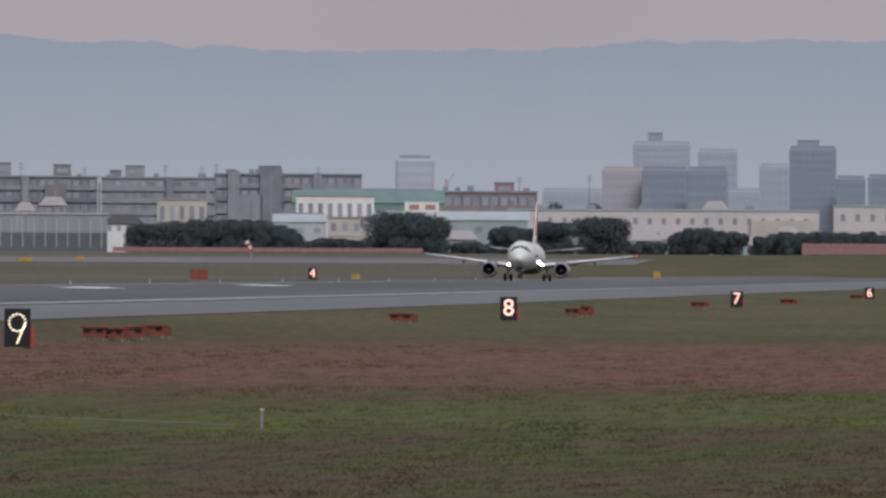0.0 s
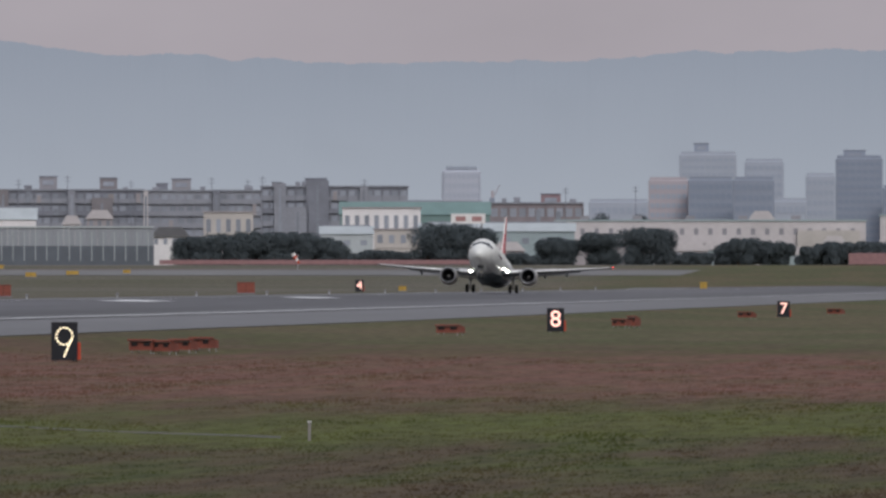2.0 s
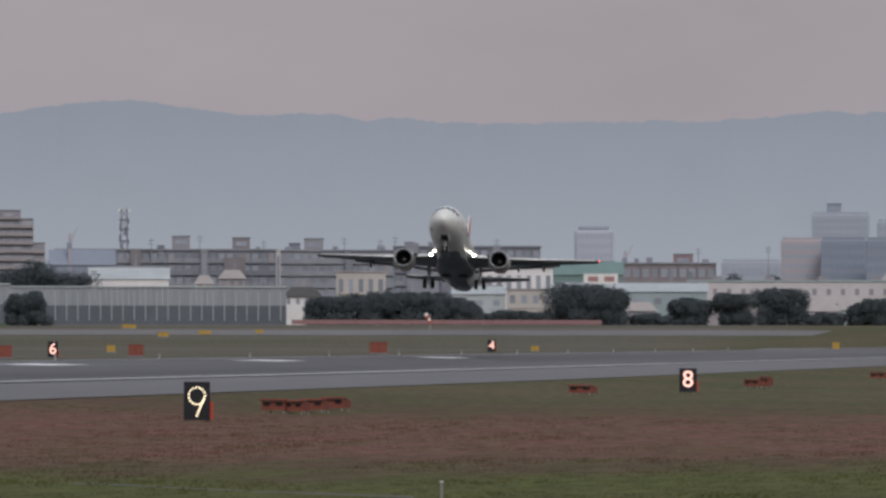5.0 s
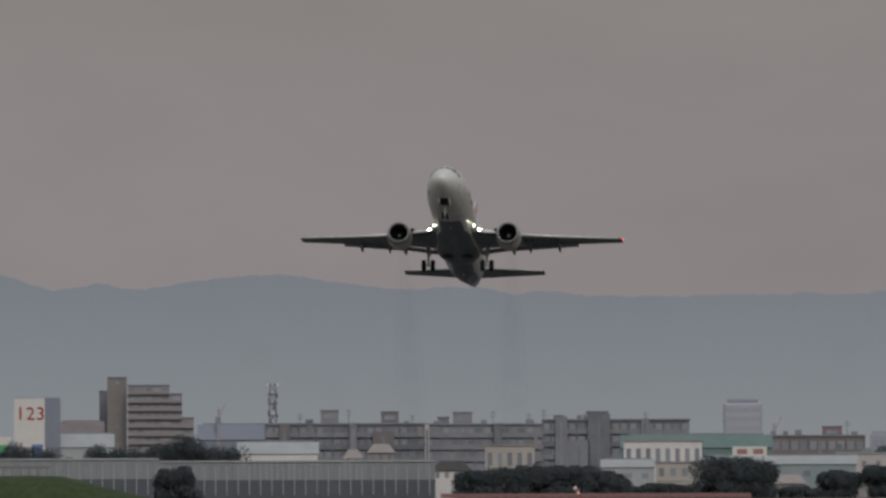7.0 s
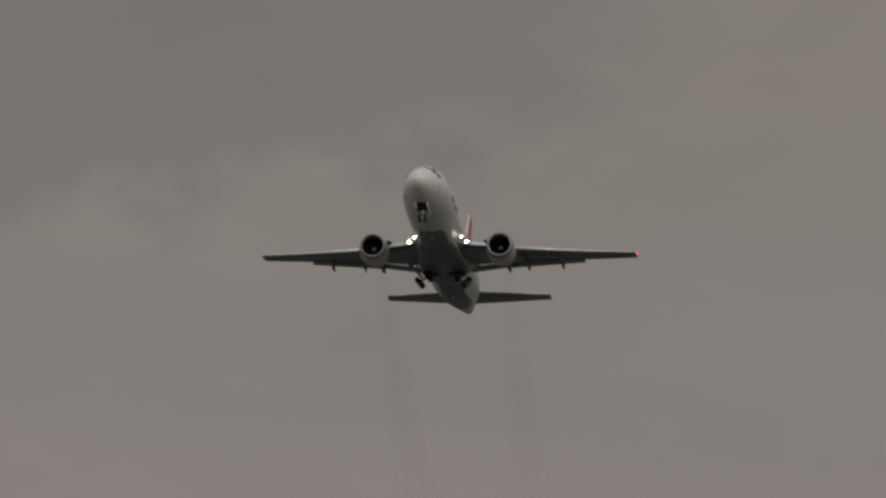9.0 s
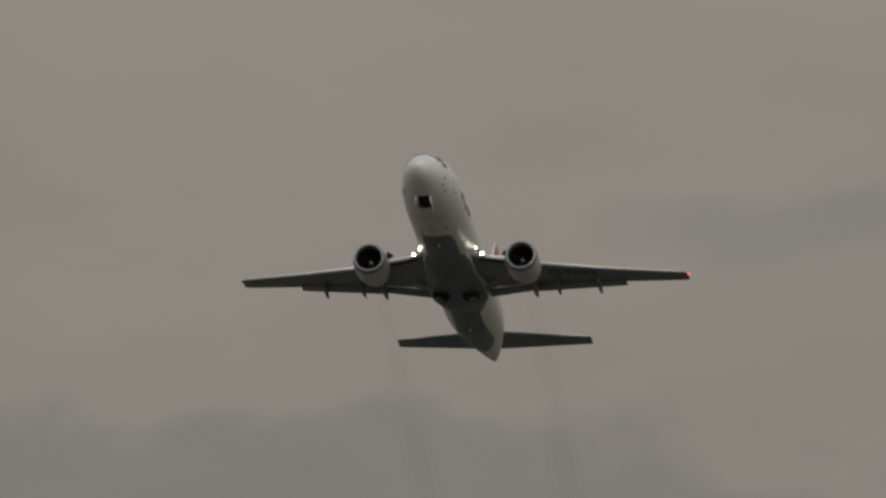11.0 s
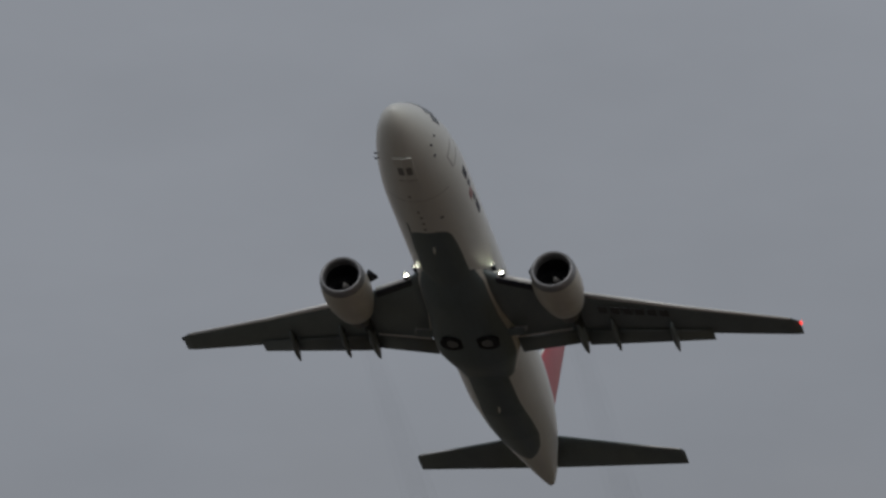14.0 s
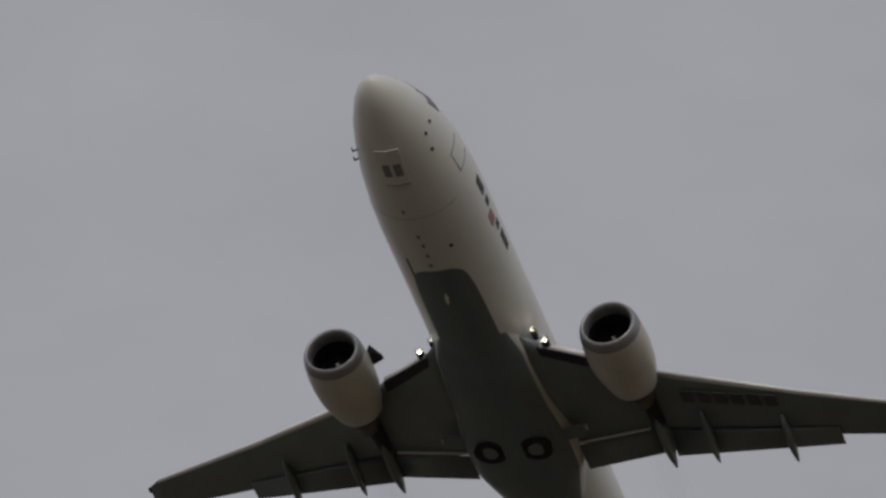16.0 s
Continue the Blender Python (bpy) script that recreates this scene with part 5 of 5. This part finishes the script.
def fin():
    bm, rings = bmesh.new(), []
    for le, te, z, th in ((-28.2, -34.7, 1.3, 0.07), (-30.0, -35.0, 3.0, 0.09), (-32.2, -35.7, 5.6, 0.09), (-34.0, -36.25, 7.75, 0.085), (-34.3, -36.3, 7.9, 0.05)):
        n, up, lo = 12, [], []
        c = le - te
        for i in range(n + 1):
            f = 0.5 - 0.5 * math.cos(math.pi * i / n)
            t = 5 * th * (0.2969 * math.sqrt(f) - 0.126 * f - 0.3516 * f ** 2 + 0.2843 * f ** 3 - 0.1036 * f ** 4)
            up.append((le - f * c, t * c, z))
            lo.append((le - f * c, -t * c - 0.002, z))
        rings.append(up + lo[::-1][1:-1])
    loft(bm, rings)
    f = part("fin", bm, [TAIL_RED, PAINT_WHITE], jet, "red tail fin with a white root", smooth=True)
    for p in f.data.polygons:
        c = p.center
        lead = -28.2 - (c.z - 1.3) * 0.9
        if c.z < 2.3 or c.x > lead - 0.35:
            p.material_index = 1
    part("dorsal_fin", loft(bmesh.new(), [[(xx, -hw, 1.2), (xx, hw, 1.2), (xx, 0.02, zt), (xx, -0.02, zt)] for xx, hw, zt in ((-24.6, 0.03, 1.96), (-26.5, 0.1, 2.15), (-29.3, 0.16, 2.6))]), PAINT_WHITE, jet, "white dorsal fillet")


fin()


def wheel(parent, x, y, z, r, w):
    bm = loft(bmesh.new(), [[(x + rr * math.cos(2 * math.pi * j / 24), y + yy, z + rr * math.sin(2 * math.pi * j / 24)) for j in range(24)] for yy, rr in ((-w / 2, r * 0.6), (-w / 2, r * 0.86), (-w * 0.3, r), (w * 0.3, r), (w / 2, r * 0.86), (w / 2, r * 0.6))])
    t = part("tyre", bm, TYRE, parent, "black tyre", smooth=False)
    bm = loft(bmesh.new(), [[(x + rr * math.cos(2 * math.pi * j / 18), y + yy, z + rr * math.sin(2 * math.pi * j / 18)) for j in range(18)] for yy, rr in ((-w / 2 - 0.02, r * 0.5), (-w / 2 - 0.01, r * 0.6), (w / 2 + 0.01, r * 0.6), (w / 2 + 0.02, r * 0.5))])
    part("hub", bm, HUB_DARK, parent, "dull metal hub")
    return t


def main_gear(side):
    """A two-wheel leg; its origin is the hinge at the wing."""
    g = new("main_gear")
    g.parent = jet
    g["label"] = "main landing gear leg with two wheels"
    part("strut", tube(bmesh.new(), (0, 0, 0.1), (0, 0, -1.72), 0.13, 0.09, 12), HUB, g)
    part("axle", tube(bmesh.new(), (0, -0.5, -1.72), (0, 0.5, -1.72), 0.09, 0.09, 10), HUB, g)
    part("side_brace", tube(bmesh.new(), (0.02, -side * 0.75, 0.05), (0, 0, -0.95), 0.07, 0.06, 8), HUB, g)
    part("torque_link", tube(bmesh.new(), (-0.05, 0, -0.9), (-0.3, 0, -1.25), 0.05, 0.05, 8), HUB, g)
    part("gear_door", boxed(-0.30, 0.30, side * 0.12, side * 0.16, -0.75, 0.0, bev=0.01), PAINT_GREY, g, "grey leg door")
    wheel(g, 0, 0.40, -1.72, 0.51, 0.36)
    wheel(g, 0, -0.40, -1.72, 0.51, 0.36)
    return g


MAIN = {1: main_gear(1), -1: main_gear(-1)}


def nose_gear():
    g = new("nose_gear")
    g.parent = jet
    g["label"] = "twin-wheel nose landing gear"
    part("strut", tube(bmesh.new(), (0, 0, 0.2), (0, 0, -1.3), 0.10, 0.07, 12), HUB, g)
    part("axle", tube(bmesh.new(), (0, -0.3, -1.3), (0, 0.3, -1.3), 0.05, 0.05, 8), HUB, g)
    part("drag_brace", tube(bmesh.new(), (0.8, 0, 0.1), (0.02, 0, -0.6), 0.05, 0.05, 8), HUB, g)
    wheel(g, 0, 0.2, -1.3, 0.34, 0.2)
    wheel(g, 0, -0.2, -1.3, 0.34, 0.2)
    lamp = bmesh.new()
    bmesh.ops.create_uvsphere(lamp, u_segments=10, v_segments=6, radius=0.1, matrix=Matrix.Translation((0.12, 0, -0.72)) @ Matrix.Diagonal((0.6, 0.6, 0.6, 1)))
    part("taxi_light", lamp, LAMP_DIM, g, "lit taxi lamp")
    return g


NOSE = nose_gear()
# No recess is cut: a black patch on the skin paints the bay's shade.
patch("nose_well_shade", -2.45, -3.95, -15, 15, ENGINE_DARK, "black patch painting the shade of the nose gear bay", 0.006, nx=10, na=6)


def nose_door(side):
    """A bay door hung from the belly; its origin is the hinge line."""
    h = skin(-3.15, side * 17, 0.03)
    d = new("nose_gear_door")
    d.parent = jet
    part("door_panel", boxed(-0.80, 0.80, -0.02, 0.02, -0.44, 0.0, bev=0.01), PAINT_WHITE, d, "white bay door")
    part("door_edge", boxed(-0.80, -0.76, -0.026, 0.026, -0.43, -0.01), MARK_GREY, d, "grey door edge")
    part("vent", boxed(-0.38, 0.16, -0.03, 0.03, -0.38, -0.12), VENT_GREY, d, "dark vent grille")
    return d, h


DOORS = {1: nose_door(1), -1: nose_door(-1)}
# Flat black discs stand for the shade inside the open wheel wells.
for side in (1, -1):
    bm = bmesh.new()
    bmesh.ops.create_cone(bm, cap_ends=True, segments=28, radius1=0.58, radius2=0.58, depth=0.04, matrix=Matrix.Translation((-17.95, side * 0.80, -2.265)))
    part("wheel_well_shade", bm, ENGINE_DARK, jet, "black disc painting the shade in the wheel well")
    patch("belly_vent", -17.1, -17.3, side * 12, side * 20, MARK_DARK, "", 0.32, nx=1, na=2)

def exhaust(side):
    """Thin smoke behind an engine, widening backwards; its origin is the nozzle."""
    g = new("exhaust_trail")
    g.parent = jet
    g["label"] = "thin brownish exhaust smoke behind the engine"
    for share_of in (0.55, 1.0):
        rings = []
        for i in range(21):
            f = i / 20
            rad = (0.45 + 2.2 * f ** 0.8) * share_of
            rings.append([(-f * 180, rad * math.cos(2 * math.pi * j / 16), rad * math.sin(2 * math.pi * j / 16)) for j in range(16)])
        p = part("smoke", loft(bmesh.new(), rings, caps=False), SMOKE, g, smooth=True)
        p.visible_shadow = False
    return g


TRAILS = {1: exhaust(1), -1: exhaust(-1)}
FLIGHT = [
    (0, pose(-111.17, 1608.92, 5.54, -0.52, -1.00, -90.03)),
    (0.5, pose(-111.01, 1569.50, 5.81, -0.32, -1.50, -90.47)),
    (1, pose(-110.86, 1530.07, 6.26, -0.29, -3.00, -90.80)),
    (1.5, pose(-110.73, 1490.63, 6.73, -0.46, -4.80, -90.95)),
    (2, pose(-110.61, 1451.19, 7.33, -0.85, -6.30, -90.81)),
    (2.5, pose(-110.49, 1411.76, 7.92, -1.30, -7.30, -90.51)),
    (3, pose(-110.35, 1372.36, 8.73, -1.59, -8.30, -90.16)),
    (3.5, pose(-110.19, 1333.01, 9.91, -1.58, -9.40, -89.82)),
    (4, pose(-110.01, 1293.71, 11.55, -1.49, -10.50, -89.49)),
    (4.5, pose(-109.80, 1254.45, 13.71, -1.41, -11.60, -89.20)),
    (5, pose(-109.58, 1215.23, 16.44, -1.39, -12.70, -88.95)),
    (5.5, pose(-109.35, 1176.06, 19.83, -1.34, -13.90, -88.78)),
    (6, pose(-109.10, 1136.93, 23.85, -1.11, -14.98, -88.73)),
    (6.5, pose(-108.85, 1097.85, 28.49, -0.71, -15.68, -88.81)),
    (7, pose(-108.59, 1058.81, 33.71, -0.34, -15.69, -88.93)),
    (7.5, pose(-108.32, 1019.80, 39.45, -0.12, -15.40, -89.05)),
    (8, pose(-108.04, 980.82, 45.59, -0.02, -15.14, -89.40)),
    (8.5, pose(-107.75, 941.84, 52.04, 0.10, -15.00, -89.61)),
    (9, pose(-107.47, 902.82, 58.73, 0.23, -15.00, -89.74)),
    (9.5, pose(-107.19, 863.76, 65.64, 0.36, -15.13, -89.83)),
    (10, pose(-106.92, 824.64, 72.73, 0.44, -15.34, -89.90)),
    (10.5, pose(-106.65, 785.46, 80.00, 0.41, -15.61, -89.97)),
    (11, pose(-106.37, 746.21, 87.43, 0.20, -15.91, -90.08)),
    (11.5, pose(-106.09, 706.88, 95.01, -0.31, -16.22, -90.24)),
    (12, pose(-105.81, 667.47, 102.73, -0.84, -16.52, -90.42)),
    (12.5, pose(-105.53, 627.97, 110.57, -1.38, -16.56, -90.58)),
    (13, pose(-105.28, 588.38, 118.47, -1.48, -16.58, -90.61)),
    (13.5, pose(-105.05, 548.73, 126.41, -1.46, -16.59, -90.56)),
    (14, pose(-104.85, 509.06, 134.36, -1.52, -16.75, -90.56)),
    (14.5, pose(-104.66, 469.37, 142.31, -1.45, -17.00, -90.43)),
    (15, pose(-104.48, 429.69, 150.26, -1.30, -17.07, -90.35)),
    (15.5, pose(-104.32, 390.00, 158.20, -1.39, -16.99, -90.48)),
    (16, pose(-104.16, 350.30, 166.12, -1.35, -16.21, -90.66)),
]


def gear_rows(side):
    """The main leg hangs lower once the wheels leave the ground, then swings inboard and lies flush in the belly."""
    out = pose(-17.95, side * 2.62, -1.02)
    hang = pose(-17.95, side * 2.62, -1.42)
    rows = [(0, out), (2.4, out), (3.4, hang), (7.6, hang)]
    for t, y, z, a in ((8.0, 2.62, -1.42, 8), (8.4, 2.62, -1.42, 20), (8.7, 2.63, -1.42, 31), (9.5, 2.64, -1.42, 56), (10.3, 2.6, -1.42, 68), (10.8, 2.55, -1.40, 71), (11.2, 2.52, -1.40, 74), (11.7, 2.49, -1.53, 84), (16.0, 2.49, -1.53, 84)):
        rows.append((t, pose(-17.95, side * y, z, -side * a)))
    return rows


def motions():
    walk(jet, FLIGHT)
    for side in (1, -1):
        walk(MAIN[side], gear_rows(side))
        d, h = DOORS[side]
        wide, shut = pose(h.x, h.y, h.z, side * 5, -7), pose(h.x, h.y, h.z - 0.015, -side * 80, -7)
        walk(d, [(0, wide), (11.1, wide), (11.7, pose(h.x, h.y, h.z, -side * 40, -7)), (12.1, shut), (16.0, shut)])
        rows = []
        for (t0, a), (t1, b) in zip(FLIGHT[::2], FLIGHT[2::2]):
            way = b.translation - a.translation
            climb = math.degrees(math.atan2(way.z, -way.y))
            rows.append((t0, pose(-16.8, side * 4.85, -1.7, 0, max(0.0, math.degrees(math.asin(a.col[0][2])) - climb), 4.5)))
        walk(TRAILS[side], rows + [(16.0, rows[-1][1])])
    down, mid, up = pose(-4.0, 0, -1.45), pose(-4.0, 0, -1.40, 0, -45), pose(-4.0, 0, -1.15, 0, -88)
    walk(NOSE, [(0, down), (8.0, down), (8.7, pose(-4.0, 0, -1.43, 0, -22)), (9.6, mid), (10.6, up), (16.0, up)])


motions()
